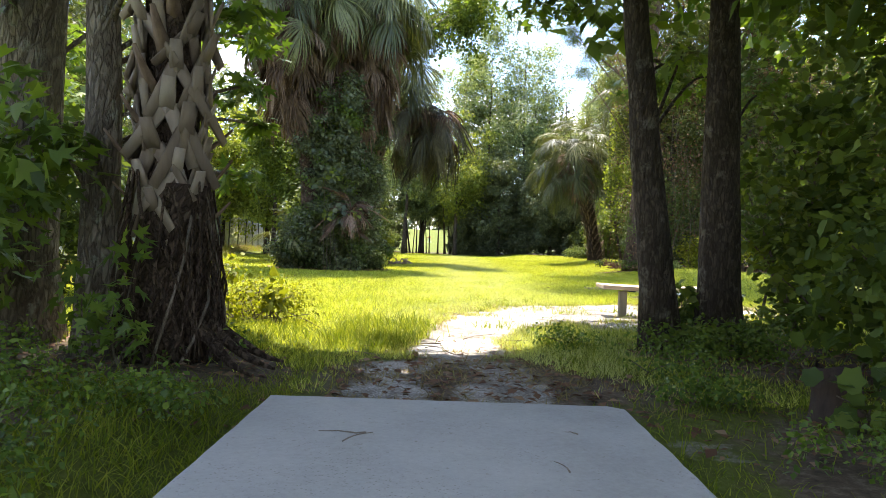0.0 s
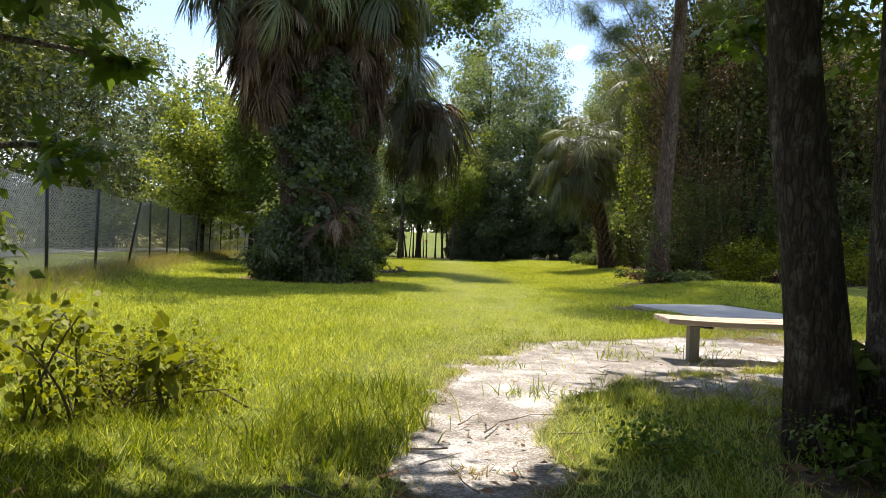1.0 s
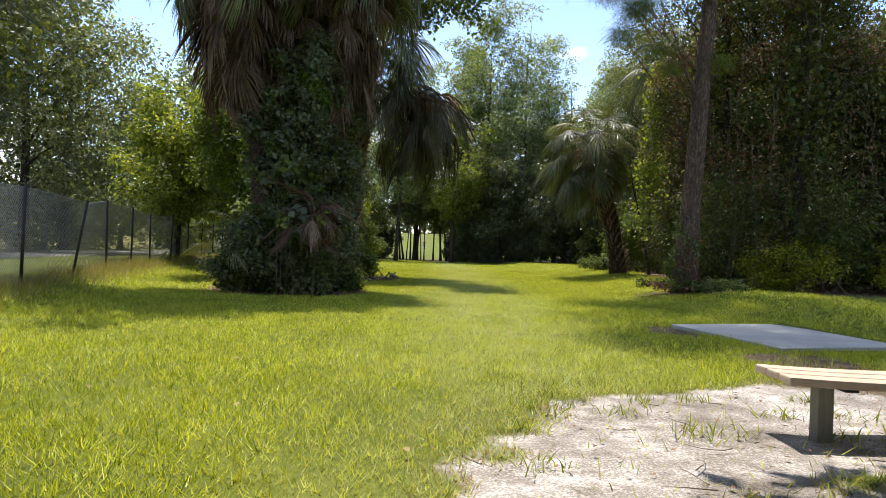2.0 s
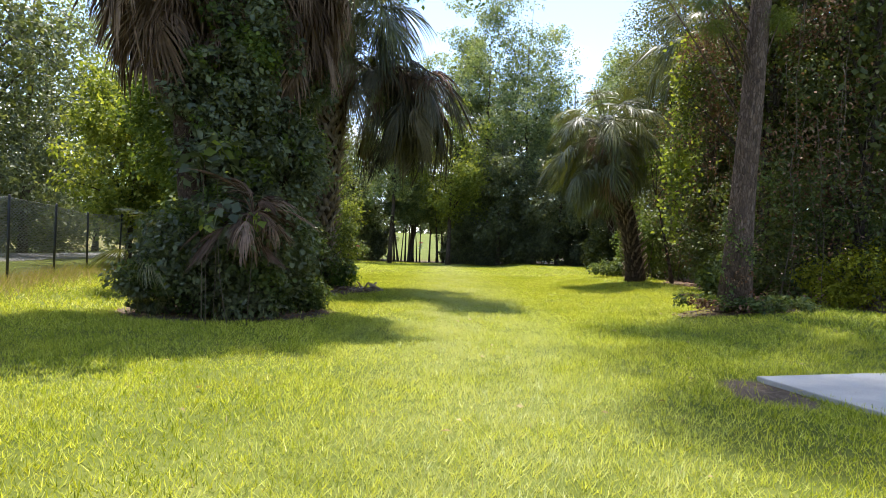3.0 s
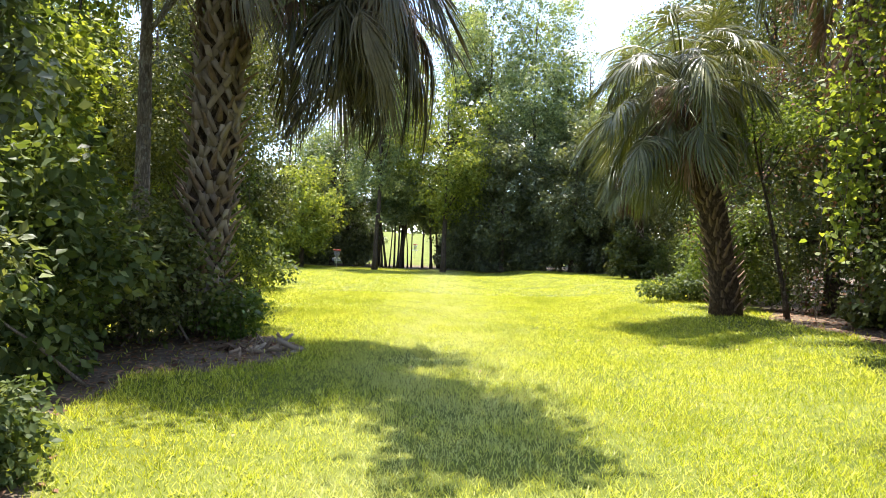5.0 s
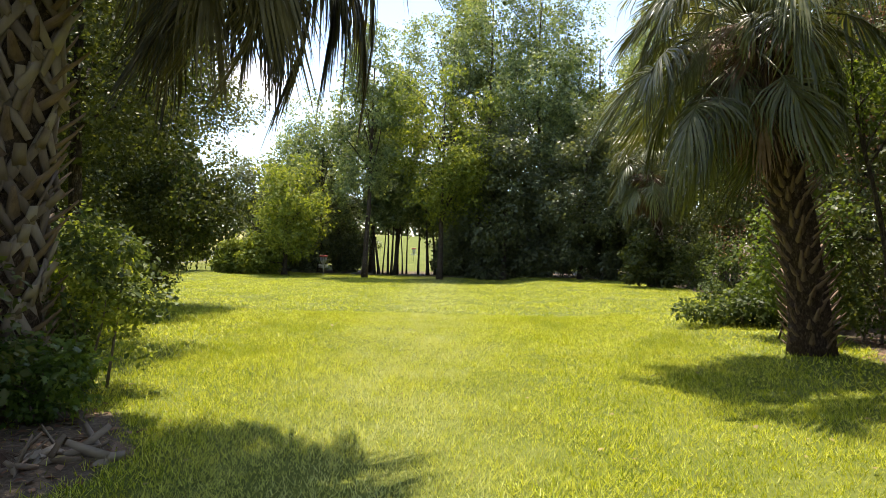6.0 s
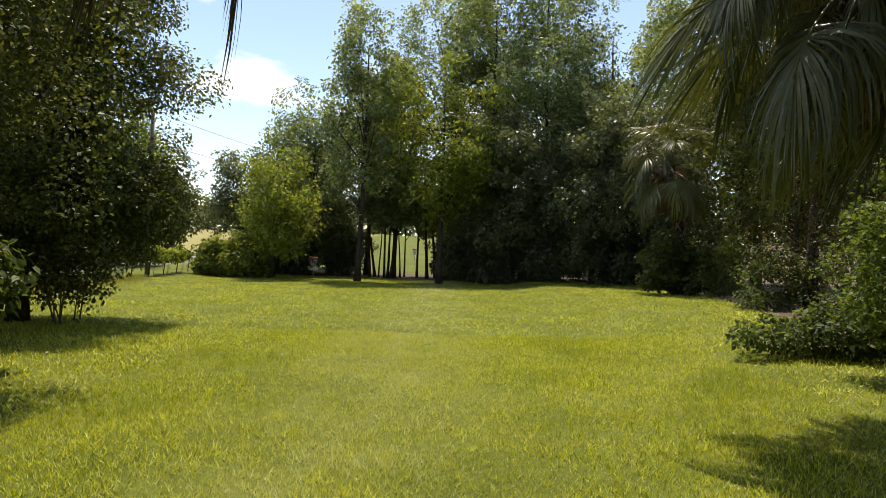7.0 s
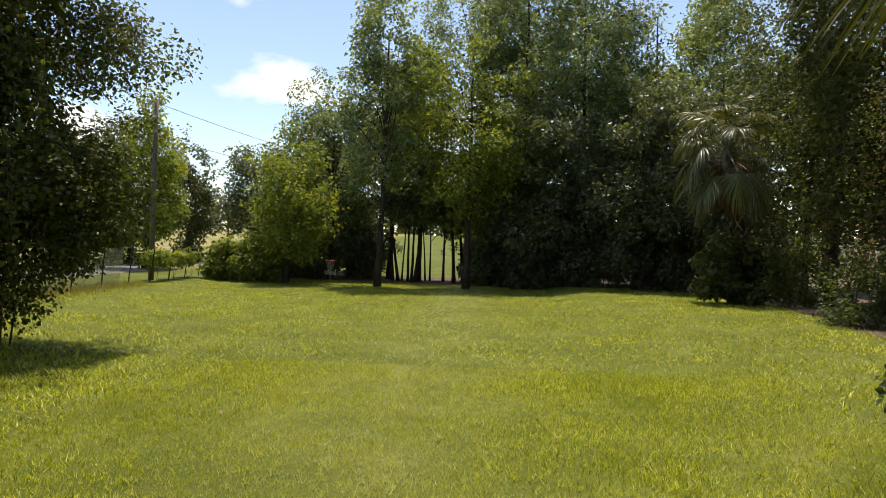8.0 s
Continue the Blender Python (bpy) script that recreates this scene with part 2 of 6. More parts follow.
def ground_material():
    """Lawn soil, pale sand and leaf litter, by the ground's own cover maps."""
    m = Nodes("ground_cover")
    co = m.world_coords()

    def cover(name):
        made = m.n.new("ShaderNodeAttribute")
        made.attribute_name = name
        return made.outputs["Fac"]

    patch = m.noise(0.55, 5.0, 0.6, co)
    blade = m.noise(28.0, 5.0, 0.75, m.world_coords((1.0, 0.45, 1.0)))
    lawn = m.ramp(m.mix(0.55, patch, blade), (0.3, (0.045, 0.060, 0.010)), (0.5, (0.095, 0.115, 0.020)), (0.72, (0.190, 0.200, 0.055)))
    hay = m.ramp(m.mix(0.5, patch, blade), (0.3, (0.16, 0.145, 0.05)), (0.7, (0.30, 0.27, 0.11)))
    lawn = m.mix(cover("hayfield"), lawn, hay)
    grit = m.noise(60.0, 6.0, 0.7, co)
    lumps = m.noise(3.5, 6.0, 0.6, co)
    sand = m.ramp(m.mix(0.45, m.mix(0.5, lumps, m.noise(0.75, 4.0, 0.6, co)), grit), (0.38, (0.09, 0.076, 0.064)), (0.49, (0.26, 0.235, 0.21)), (0.60, (0.62, 0.60, 0.58)))
    litter_n = m.noise(17.0, 7.0, 0.72, co)
    litter = m.ramp(m.mix(0.3, litter_n, lumps), (0.33, (0.045, 0.035, 0.025)), (0.5, (0.105, 0.078, 0.055)), (0.68, (0.22, 0.175, 0.125)))
    ragged = m.mix(0.75, (0.5, 0.5, 0.5), m.noise(6.0, 7.0, 0.75, co))

    def edge(mask):
        shifted = m.mix(0.5, mask, ragged)
        return m.ramp(shifted, (0.44, (0, 0, 0)), (0.56, (1, 1, 1)))

    colour = m.mix(edge(cover("litter")), lawn, litter)
    colour = m.mix(edge(cover("sand")), colour, sand)
    height = m.mix(0.5, m.mix(0.5, blade, litter_n), lumps)
    m.surface(colour, 0.95, m.bump(height, 0.8, 0.05), spec=0.12)
    return m.mat


def plain(name, dark, light, scale, rough=0.6, metal=0.0, depth=0.002, spec=0.4, stretch_z=(1, 1, 1)):
    m = Nodes(name)
    grain = m.noise(scale, 6.0, 0.65, m.coords(stretch_z))
    broad = m.noise(scale * 0.12, 3.0, 0.5, m.coords())
    m.surface(m.ramp(m.mix(0.4, grain, broad), (0.3, dark), (0.7, light)), rough, m.bump(grain, 0.4, depth), metal, spec)
    return m.mat


BOOT = boot_material()
STUB = plain("broken_leaf_stalk", (0.095, 0.060, 0.042), (0.29, 0.205, 0.145), 26.0, 0.85, depth=0.006, spec=0.2, stretch_z=(0.3, 1, 0.3))
CONCRETE = concrete_material()
GROUND = ground_material()
BENCH_BOARD = plain("tan_board", (0.40, 0.29, 0.21), (0.60, 0.47, 0.37), 60.0, 0.55, stretch_z=(0.06, 1, 1))
BENCH_POST = plain("grey_green_post", (0.16, 0.15, 0.115), (0.27, 0.25, 0.20), 25.0, 0.75, stretch_z=(1, 1, 0.1))
FENCE_BLACK = plain("black_coated_steel", (0.012, 0.012, 0.014), (0.03, 0.03, 0.033), 30.0, 0.42)
FENCE_WIRE = plain("grey_wire", (0.26, 0.26, 0.265), (0.46, 0.46, 0.47), 30.0, 0.25, 0.3, 0.002, 0.9)
ASPHALT = plain("old_asphalt", (0.13, 0.125, 0.12), (0.24, 0.235, 0.225), 18.0, 0.9, depth=0.01, spec=0.2)
POLE_WOOD = plain("weathered_pole", (0.08, 0.065, 0.05), (0.17, 0.14, 0.115), 16.0, 0.85, stretch_z=(1, 1, 0.1))
GALVANISED = plain("galvanised_steel", (0.33, 0.34, 0.35), (0.50, 0.51, 0.52), 40.0, 0.42, 0.8)
BAND_RED = plain("faded_red_band", (0.36, 0.07, 0.055), (0.50, 0.13, 0.10), 20.0, 0.55)
STUMP_BROWN = plain("old_stump_wood", (0.03, 0.02, 0.014), (0.10, 0.062, 0.044), 22.0, 0.9, depth=0.01, stretch_z=(1, 1, 0.25))
STICK = plain("dry_stick", (0.13, 0.10, 0.075), (0.26, 0.21, 0.17), 30.0, 0.9)
WIRE = plain("power_line", (0.03, 0.03, 0.03), (0.06, 0.06, 0.06), 10.0, 0.5)

# ---------------------------------------------------------------- mesh helpers


def mesh_of(name, verts, faces):
    """A mesh from an array of places and an array (or list of arrays) of faces."""
    me = bpy.data.meshes.new(name)
    verts = np.asarray(verts, dtype=np.float32).reshape(-1, 3)
    groups = [np.asarray(f, dtype=np.int32) for f in (faces if isinstance(faces, list) else [faces])]
    groups = [f for f in groups if f.size]
    me.vertices.add(len(verts))
    me.vertices.foreach_set("co", verts.ravel())
    loops = np.concatenate([f.ravel() for f in groups])
    counts = np.concatenate([np.full(len(f), f.shape[1], np.int32) for f in groups])
    me.loops.add(len(loops))
    me.loops.foreach_set("vertex_index", loops)
    me.polygons.add(len(counts))
    me.polygons.foreach_set("loop_start", np.concatenate([[0], np.cumsum(counts)[:-1]]).astype(np.int32))
    me.update(calc_edges=True)
    return me


def part(name, me, material, parent=None, label="", smooth=False, m=None):
    """Links a mesh as one object, under a thing or a part."""
    ob = new(name, me)
    if material is not None and not me.materials:
        me.materials.append(material)
    if smooth:
        me.polygons.foreach_set("use_smooth", np.ones(len(me.polygons), dtype=bool))
    if parent is not None:
        ob.parent = parent
    if m is not None:
        ob.matrix_basis = m
    if label:
        ob["label"] = label
    return ob


def thing(name, label, category, x=0.0, y=0.0, z=0.0, group="", kind="", turn=0.0):
    ob = new(name)
    ob.matrix_basis = pose(x, y, z, 0, 0, turn)
    ob.empty_display_size = 0.2
    return tagged(ob, label, category, group, kind)


def bm_mesh(name, bm):
    me = bpy.data.meshes.new(name)
    bm.normal_update()
    bm.to_mesh(me)
    bm.free()
    return me


def box_bm(sx, sy, sz, bevel=0.0, at=(0, 0, 0), segments=2):
    bm = bmesh.new()
    bmesh.ops.create_cube(bm, size=1.0, matrix=Matrix.Translation(at) @ Matrix.Diagonal((sx, sy, sz, 1)))
    if bevel:
        bmesh.ops.bevel(bm, geom=bm.edges[:], offset=bevel, segments=segments, affect="EDGES", profile=0.6)
    return bm


def tube_arrays(points, radii, sides=8, knobbly=0.0, rng=None, cap=True):
    """A tapered tube along a line of points."""
    p = np.asarray(points, float)
    r = np.broadcast_to(np.asarray(radii, float), (len(p),))
    d = np.gradient(p, axis=0)
    d /= np.linalg.norm(d, axis=1)[:, None] + 1e-9
    ref = np.array([0.0, 1.0, 0.0]) if abs(d[:, 1]).mean() < 0.8 else np.array([1.0, 0.0, 0.0])
    u = np.cross(d, ref)
    u /= np.linalg.norm(u, axis=1)[:, None] + 1e-9
    v = np.cross(d, u)
    a = np.linspace(0, 2 * np.pi, sides, endpoint=False)
    swell = np.ones((len(p), sides))
    if knobbly and rng is not None:
        swell += knobbly * rng.normal(size=(len(p), sides))
    ring = (u[:, None] * np.cos(a)[None, :, None] + v[:, None] * np.sin(a)[None, :, None]) * (r[:, None] * swell)[:, :, None]
    verts = (p[:, None] + ring).reshape(-1, 3)
    i, j = np.meshgrid(np.arange(len(p) - 1), np.arange(sides), indexing="ij")
    k = (j + 1) % sides
    quads = np.stack([i * sides + j, i * sides + k, (i + 1) * sides + k, (i + 1) * sides + j], -1).reshape(-1, 4)
    faces = [quads]
    if cap:
        last = (len(p) - 1) * sides
        faces.append(np.array([list(range(sides))[::-1], list(range(last, last + sides))]))
    return verts, faces


def tube(name, points, radii, sides=8, knobbly=0.0, rng=None):
    return mesh_of(name, *tube_arrays(points, radii, sides, knobbly, rng))


def joined(name, pieces):
    """One mesh from several (verts, faces) pairs."""
    verts, groups, start = [], {}, 0
    for v, faces in pieces:
        for f in faces if isinstance(faces, list) else [faces]:
            f = np.asarray(f)
            if f.size:
                groups.setdefault(f.shape[1], []).append(f + start)
        verts.append(v)
        start += len(v)
    return mesh_of(name, np.concatenate(verts), [np.concatenate(g) for g in groups.values()])


def unit(v):
    return v / (np.linalg.norm(v, axis=-1, keepdims=True) + 1e-9)


# leaf outlines: x along the leaf, y across, z up; triangles
OVAL = (np.array([(0, 0, 0), (0.45, 0.34, 0.08), (1, 0, -0.06), (0.45, -0.34, 0.08)]), np.array([(0, 2, 1), (0, 3, 2)]))
HEART = (np.array([(0, 0, 0), (-0.06, 0.3, 0.05), (0.4, 0.44, 0.08), (1, 0, -0.1), (0.4, -0.44, 0.08), (-0.06, -0.3, 0.05)]),
         np.array([(0, 2, 1), (0, 3, 2), (0, 4, 3), (0, 5, 4)]))

TWIN = (np.array([(0, 0.02, 0), (0.3, 0.42, 0.1), (0.55, 0.16, -0.03), (0.42, -0.04, 0.04), (1.0, -0.12, -0.08), (0.6, -0.42, 0.06)]) * 1.45, np.array([(0, 2, 1), (3, 5, 4)]))


def star_leaf():
    verts, faces = [(0.28, 0, 0.0)], []
    lobes = [(-0.1, 0.0), (0.02, 0.42), (0.24, 0.17), (0.62, 0.46), (0.50, 0.14), (1.0, 0.0), (0.50, -0.14), (0.62, -0.46), (0.24, -0.17), (0.02, -0.42)]
    for x, y in lobes:
        verts.append((x, y, -0.16 * abs(y) - 0.08 * max(0, x - 0.5)))
    for i in range(len(lobes)):
        faces.append((0, 1 + (i + 1) % len(lobes), 1 + i))
    return np.array(verts, float), np.array(faces)


STAR = star_leaf()


def round_lobed_leaf():
    """A broad leaf with five shallow lobes, folded a little along its middle."""
    ring = [(-0.06, 0.0), (-0.1, 0.26), (0.16, 0.46), (0.34, 0.38), (0.62, 0.42), (0.72, 0.2), (1.0, 0.0)]
    ring += [(x, -y) for x, y in ring[-2:0:-1]]
    verts = [(0.34, 0.0, -0.03)] + [(x, y, 0.16 * abs(y) - 0.12 * max(0.0, x - 0.5)) for x, y in ring]
    return np.array(verts, float), np.array([(0, 1 + (i + 1) % len(ring), 1 + i) for i in range(len(ring))])


GRAPE = round_lobed_leaf()
NEEDLE = (np.array([(0, 0.014, 0), (0, -0.014, 0), (1, 0, -0.12)]), np.array([(0, 1, 2)]))


def leaf_arrays(centres, size, shape, rng, out=None, up=0.5, droop=0.3, vary=0.35, flat=1.0):
    """Many leaves: each lies with its upper face roughly up and outwards, its tip hanging a little."""
    c = np.asarray(centres, float)
    n = len(c)
    normal = rng.normal(size=(n, 3)) * flat + np.array([0, 0, up * 2])
    if out is not None:
        normal += out * 0.9
    normal = unit(normal)
    along = rng.normal(size=(n, 3)) - np.array([0, 0, droop * 2])
    if out is not None:
        along += out * 0.7
    along = unit(along - normal * (along * normal).sum(1, keepdims=True))
    side = np.cross(normal, along)
    s = size * (1 + vary * rng.uniform(-1, 1, n))
    tv, tf = shape
    verts = c[:, None] + s[:, None, None] * (along[:, None] * tv[None, :, 0, None] + side[:, None] * tv[None, :, 1, None] + normal[:, None] * tv[None, :, 2, None])
    faces = (np.arange(n)[:, None, None] * len(tv) + tf[None]).reshape(-1, 3)
    return verts.reshape(-1, 3), faces


def clump_points(centres, radii, count, rng, squash=0.75, shell=0.5):
    """Places for leaves in clumps, thicker near each clump's surface, with their outward ways."""
    centres, radii = np.asarray(centres, float), np.asarray(radii, float)
    which = rng.choice(len(centres), count, p=radii ** 2 / (radii ** 2).sum())
    way = unit(rng.normal(size=(count, 3)))
    dist = radii[which] * (shell + (1 - shell) * rng.uniform(0, 1, count)) * rng.uniform(0.75, 1.18, count)
    off = way * dist[:, None]
    off[:, 2] *= squash
    return centres[which] + off, way


def ss(a, b, v):
    t = np.clip((np.asarray(v, float) - a) / (b - a), 0, 1)
    return t * t * (3 - 2 * t)


def value_noise(x, y, scale, seed):
    """Smooth random heights between -1 and 1."""
    x, y = np.asarray(x, float) / scale + seed * 17.3, np.asarray(y, float) / scale - seed * 9.1
    xi, yi = np.floor(x), np.floor(y)
    fx, fy = x - xi, y - yi
    fx, fy = fx * fx * (3 - 2 * fx), fy * fy * (3 - 2 * fy)

    def h(a, b):
        v = np.sin(a * 127.1 + b * 311.7 + seed * 74.7) * 43758.5453
        return 2 * (v - np.floor(v)) - 1

    return (h(xi, yi) * (1 - fx) + h(xi + 1, yi) * fx) * (1 - fy) + (h(xi, yi + 1) * (1 - fx) + h(xi + 1, yi + 1) * fx) * fy


# ---------------------------------------------------------------- the lie of the land
PAD = (-0.83, 0.98, -0.5, 3.62, 0.12)


def fence_x(y):
    y = np.asarray(y, float)
    return np.interp(y, [8.0, 14.8, 19.0, 29.1, 58.0, 80.0], [-5.6, -7.0, -7.95, -10.3, -14.6, -17.6])


def land(x, y):
    x, y = np.asarray(x, float), np.asarray(y, float)
    z = 0.24 * ss(2.5, -0.5, x - fence_x(y)) + 0.30 * ss(4.2, 8.0, x) * ss(13, 21, y)
    z = z - 0.33 * ss(30, 70, y) + 0.036 * np.clip(y - 86, 0, 170)
    z = z + 0.10 * np.exp(-(((x - 6.2) / 1.4) ** 2 + ((y - 22.4) / 1.1) ** 2))
    z = z + 0.13 * ss(-0.9, -1.45, x) * ss(8.2, 5.6, y)
    z = z + 0.018 * value_noise(x, y, 1.3, 1) + 0.02 * value_noise(x, y, 9.0, 2) * ss(6, 14, y)
    return z


def sand_cover(x, y):
    """How bare and sandy the ground is, 0 to 1: the worn path from the first pad and the ground round the bench."""
    x, y = np.asarray(x, float), np.asarray(y, float)
    mid = np.interp(y, [3.5, 5.0, 6.5, 7.5, 8.6, 9.6, 11.0], [0.15, 0.15, 0.2, 0.35, 0.95, 2.2, 3.2])
    half = np.interp(y, [3.0, 4.0, 5.0, 6.2, 7.4, 8.6, 9.6, 10.8, 11.6], [1.1, 1.1, 0.75, 0.42, 0.45, 0.8, 1.9, 1.9, 0.1])
    inside = ss(1.45, 0.45, np.abs(x - mid) / half) * ss(3.2, 3.8, y) * ss(12.2, 10.8, y)
    inside = inside * (1 - ss(6.6, 5.4, y) * (0.35 + 0.6 * ss(-0.3, 0.4, value_noise(x, y, 0.45, 6))))
    east = 0.62 * ss(1.0, 0.3, np.hypot((x - 4.6) / 2.4, (y - 11.2) / 1.9))
    front = 0.66 * ss(1.0, 0.35, np.hypot((x - 3.1) / 2.6, (y - 8.2) / 1.5))
    spots = ss(0.42, 0.2, np.hypot((x - 1.4) / 1.2, (y - 3.3) * 1.6)) + ss(0.4, 0.2, np.hypot((x - 1.72) / 0.9, (y - 2.5) * 1.5))
    grassy = 0.30 * value_noise(x, y, 0.28, 5) + 0.22 * value_noise(x, y, 0.85, 8)
    cover = np.maximum(np.maximum(inside, front), np.maximum(east, 0.42 * spots))
    return np.clip(cover + grassy * ss(0.02, 0.3, cover), 0, 1)


def litter_cover(x, y):
    """How much dead leaf covers the ground, under trees and shrubs."""
    x, y = np.asarray(x, float), np.asarray(y, float)
    m = ss(1.2, 0.5, np.hypot((x + 2.3) / 1.6, (y - 4.5) / 1.0))
    m = np.maximum(m, 0.8 * ss(1.3, 0.5, np.hypot((x - 2.9) / 1.5, (y - 6.0) / 1.8)))
    m = np.maximum(m, 0.85 * ss(1.3, 0.4, np.hypot((x - 0.25) / 1.5, (y - 4.5) / 1.3)))
    m = np.maximum(m, 0.55 * ss(1.3, 0.3, np.hypot((x + 2.3) / 1.7, (y - 2.6) / 2.0)))
    m = np.maximum(m, 0.55 * ss(1.3, 0.3, np.hypot((x - 2.0) / 1.3, (y - 2.6) / 2.0)))
    m = np.maximum(m, 0.9 * ss(1.2, 0.4, np.hypot((x - 4.4) / 2.1, (y - 11.0) / 1.0)))
    m = np.maximum(m, 0.75 * ss(1.2, 0.4, np.hypot((x - 4.3) / 1.0, (y - 13.0) / 0.7)))
    m = np.maximum(m, 0.7 * ss(1.2, 0.5, np.hypot((x - 3.6) / 0.5, (y - 15.6) / 0.9)))
    m = np.maximum(m, ss(1.1, 0.7, np.hypot((x + 3.7) / 2.2, (y - 21.4) / 1.9)))
    m = np.maximum(m, ss(1.1, 0.7, np.hypot((x + 3.2) / 2.0, (y - 28.0) / 2.2)))
    m = np.maximum(m, ss(1.1, 0.7, np.hypot((x + 4.2) / 1.6, (y - 24.6) / 3.4)))
    m = np.maximum(m, 0.8 * ss(1.15, 0.7, np.hypot((x - 6.6) / 1.7, (y - 22.6) / 0.9)))
    m = np.maximum(m, ss(0.0, 1.2, x - np.interp(y, [19, 22, 27, 33, 36, 45, 60, 68], [11.0, 8.4, 7.6, 7.6, 8.8, 11.0, 13.6, 14.5])) * ss(20, 24, y))
    m = np.maximum(m, ss(71, 74, y + 0.25 * x) * ss(86, 82, y) * ss(-15, -13, x) * ss(26, 22, x))
    return np.clip(m + (0.22 * value_noise(x, y, 0.6, 7) + 0.15 * value_noise(x, y, 0.2, 13)) * ss(0.02, 0.3, m), 0, 1)


def build_ground():
    def steps(lo, hi, inner_lo, inner_hi, fine):
        inner = np.arange(inner_lo, inner_hi + 1e-6, fine)
        left, right = [inner_lo], [inner_hi]
        gap = fine
        while left[-1] > lo:
            gap *= 1.22
            left.append(left[-1] - gap)
        gap = fine
        while right[-1] < hi:
            gap *= 1.22
            right.append(right[-1] + gap)
        return np.array(left[:0:-1] + list(inner) + right[1:])

    xs, ys = steps(-900, 900, -10, 10, 0.19), steps(-500, 1400, -1, 33, 0.19)
    gx, gy = np.meshgrid(xs, ys, indexing="ij")
    gz = land(gx, gy)
    bare = sand_cover(gx, gy)
    gz = gz - 0.02 * bare + 0.016 * bare * value_noise(gx, gy, 0.22, 11) + 0.012 * litter_cover(gx, gy) * value_noise(gx, gy, 0.2, 12)
    verts = np.stack([gx, gy, gz], -1).reshape(-1, 3)
    i, j = np.meshgrid(np.arange(len(xs) - 1), np.arange(len(ys) - 1), indexing="ij")
    w = len(ys)
    faces = np.stack([i * w + j, (i + 1) * w + j, (i + 1) * w + j + 1, i * w + j + 1], -1).reshape(-1, 4)
    me = mesh_of("ground", verts, faces)
    for name, values in (("hayfield", ss(-19, -26, gx) * ss(62, 80, gy)), ("sand", bare), ("litter", litter_cover(gx, gy))):
        me.attributes.new(name, "FLOAT", "POINT").data.foreach_set("value", values.ravel().astype(np.float32))
    ob = part("ground", me, GROUND, smooth=True)
    tagged(ob, "mown green lawn with a worn path of pale sand", "ground", kind="structure")


build_ground()


def build_road():
    ys = np.linspace(-20, 150, 90)
    rows = []
    for y in ys:
        mid = float(fence_x(y)) - 7.6
        for off in (-2.7, -2.6, 2.6, 2.7):
            x = mid + off
            rows.append((x, y, float(land(x, y)) + (0.05 if abs(off) < 2.65 else -0.05)))
    i, j = np.meshgrid(np.arange(len(ys) - 1), np.arange(3), indexing="ij")
    faces = np.stack([i * 4 + j, i * 4 + j + 1, (i + 1) * 4 + j + 1, (i + 1) * 4 + j], -1).reshape(-1, 4)
    tagged(part("road", mesh_of("road", rows, faces), ASPHALT), "narrow grey asphalt road beyond the wire fence", "road", kind="structure")


build_road()


def slab(name, label, corners, top, thick, rng):
    """A cast slab with worn, slightly uneven edges."""
    bm = bmesh.new()
    ring = []
    for k, (x, y) in enumerate(corners):
        nx, ny = corners[(k + 1) % len(corners)]
        count = max(2, int(math.hypot(nx - x, ny - y) / 0.12))
        for s in range(count):
            f = s / count
            wob = 0.003 * rng.normal() if s else 0
            ring.append(bm.verts.new((x + (nx - x) * f + wob, y + (ny - y) * f + wob, top)))
    face = bm.faces.new(ring)
    made = bmesh.ops.extrude_face_region(bm, geom=[face])
    low = [v for v in made["geom"] if isinstance(v, bmesh.types.BMVert)]
    bmesh.ops.translate(bm, verts=low, vec=(0, 0, -thick))
    bmesh.ops.recalc_face_normals(bm, faces=bm.faces[:])
    rim = [e for e in bm.edges if all(abs(v.co.z - top) < 1e-5 for v in e.verts) and len(e.link_faces) == 2]
    bmesh.ops.bevel(bm, geom=rim, offset=0.014, segments=3, affect="EDGES", profile=0.5)
    ob = part(name, bm_mesh(name, bm), CONCRETE)
    return tagged(ob, label, "concrete pad", group="tee pads")


pad_rng = np.random.default_rng(5)
slab("tee_pad", "worn grey concrete tee pad strewn with leaf crumbs", [(PAD[0], PAD[2]), (PAD[1], PAD[2]), (PAD[1] + 0.01, PAD[3] - 0.06), (PAD[1] - 0.07, PAD[3]), (PAD[0], PAD[3])], PAD[4], 0.3, pad_rng)
slab("tee_pad", "pale concrete tee pad in the grass behind the bench", [(3.8, 16.25), (4.35, 13.75), (6.35, 14.3), (5.85, 16.85)], 0.035, 0.3, pad_rng)

# ---------------------------------------------------------------- bench, fence, pole, baskets


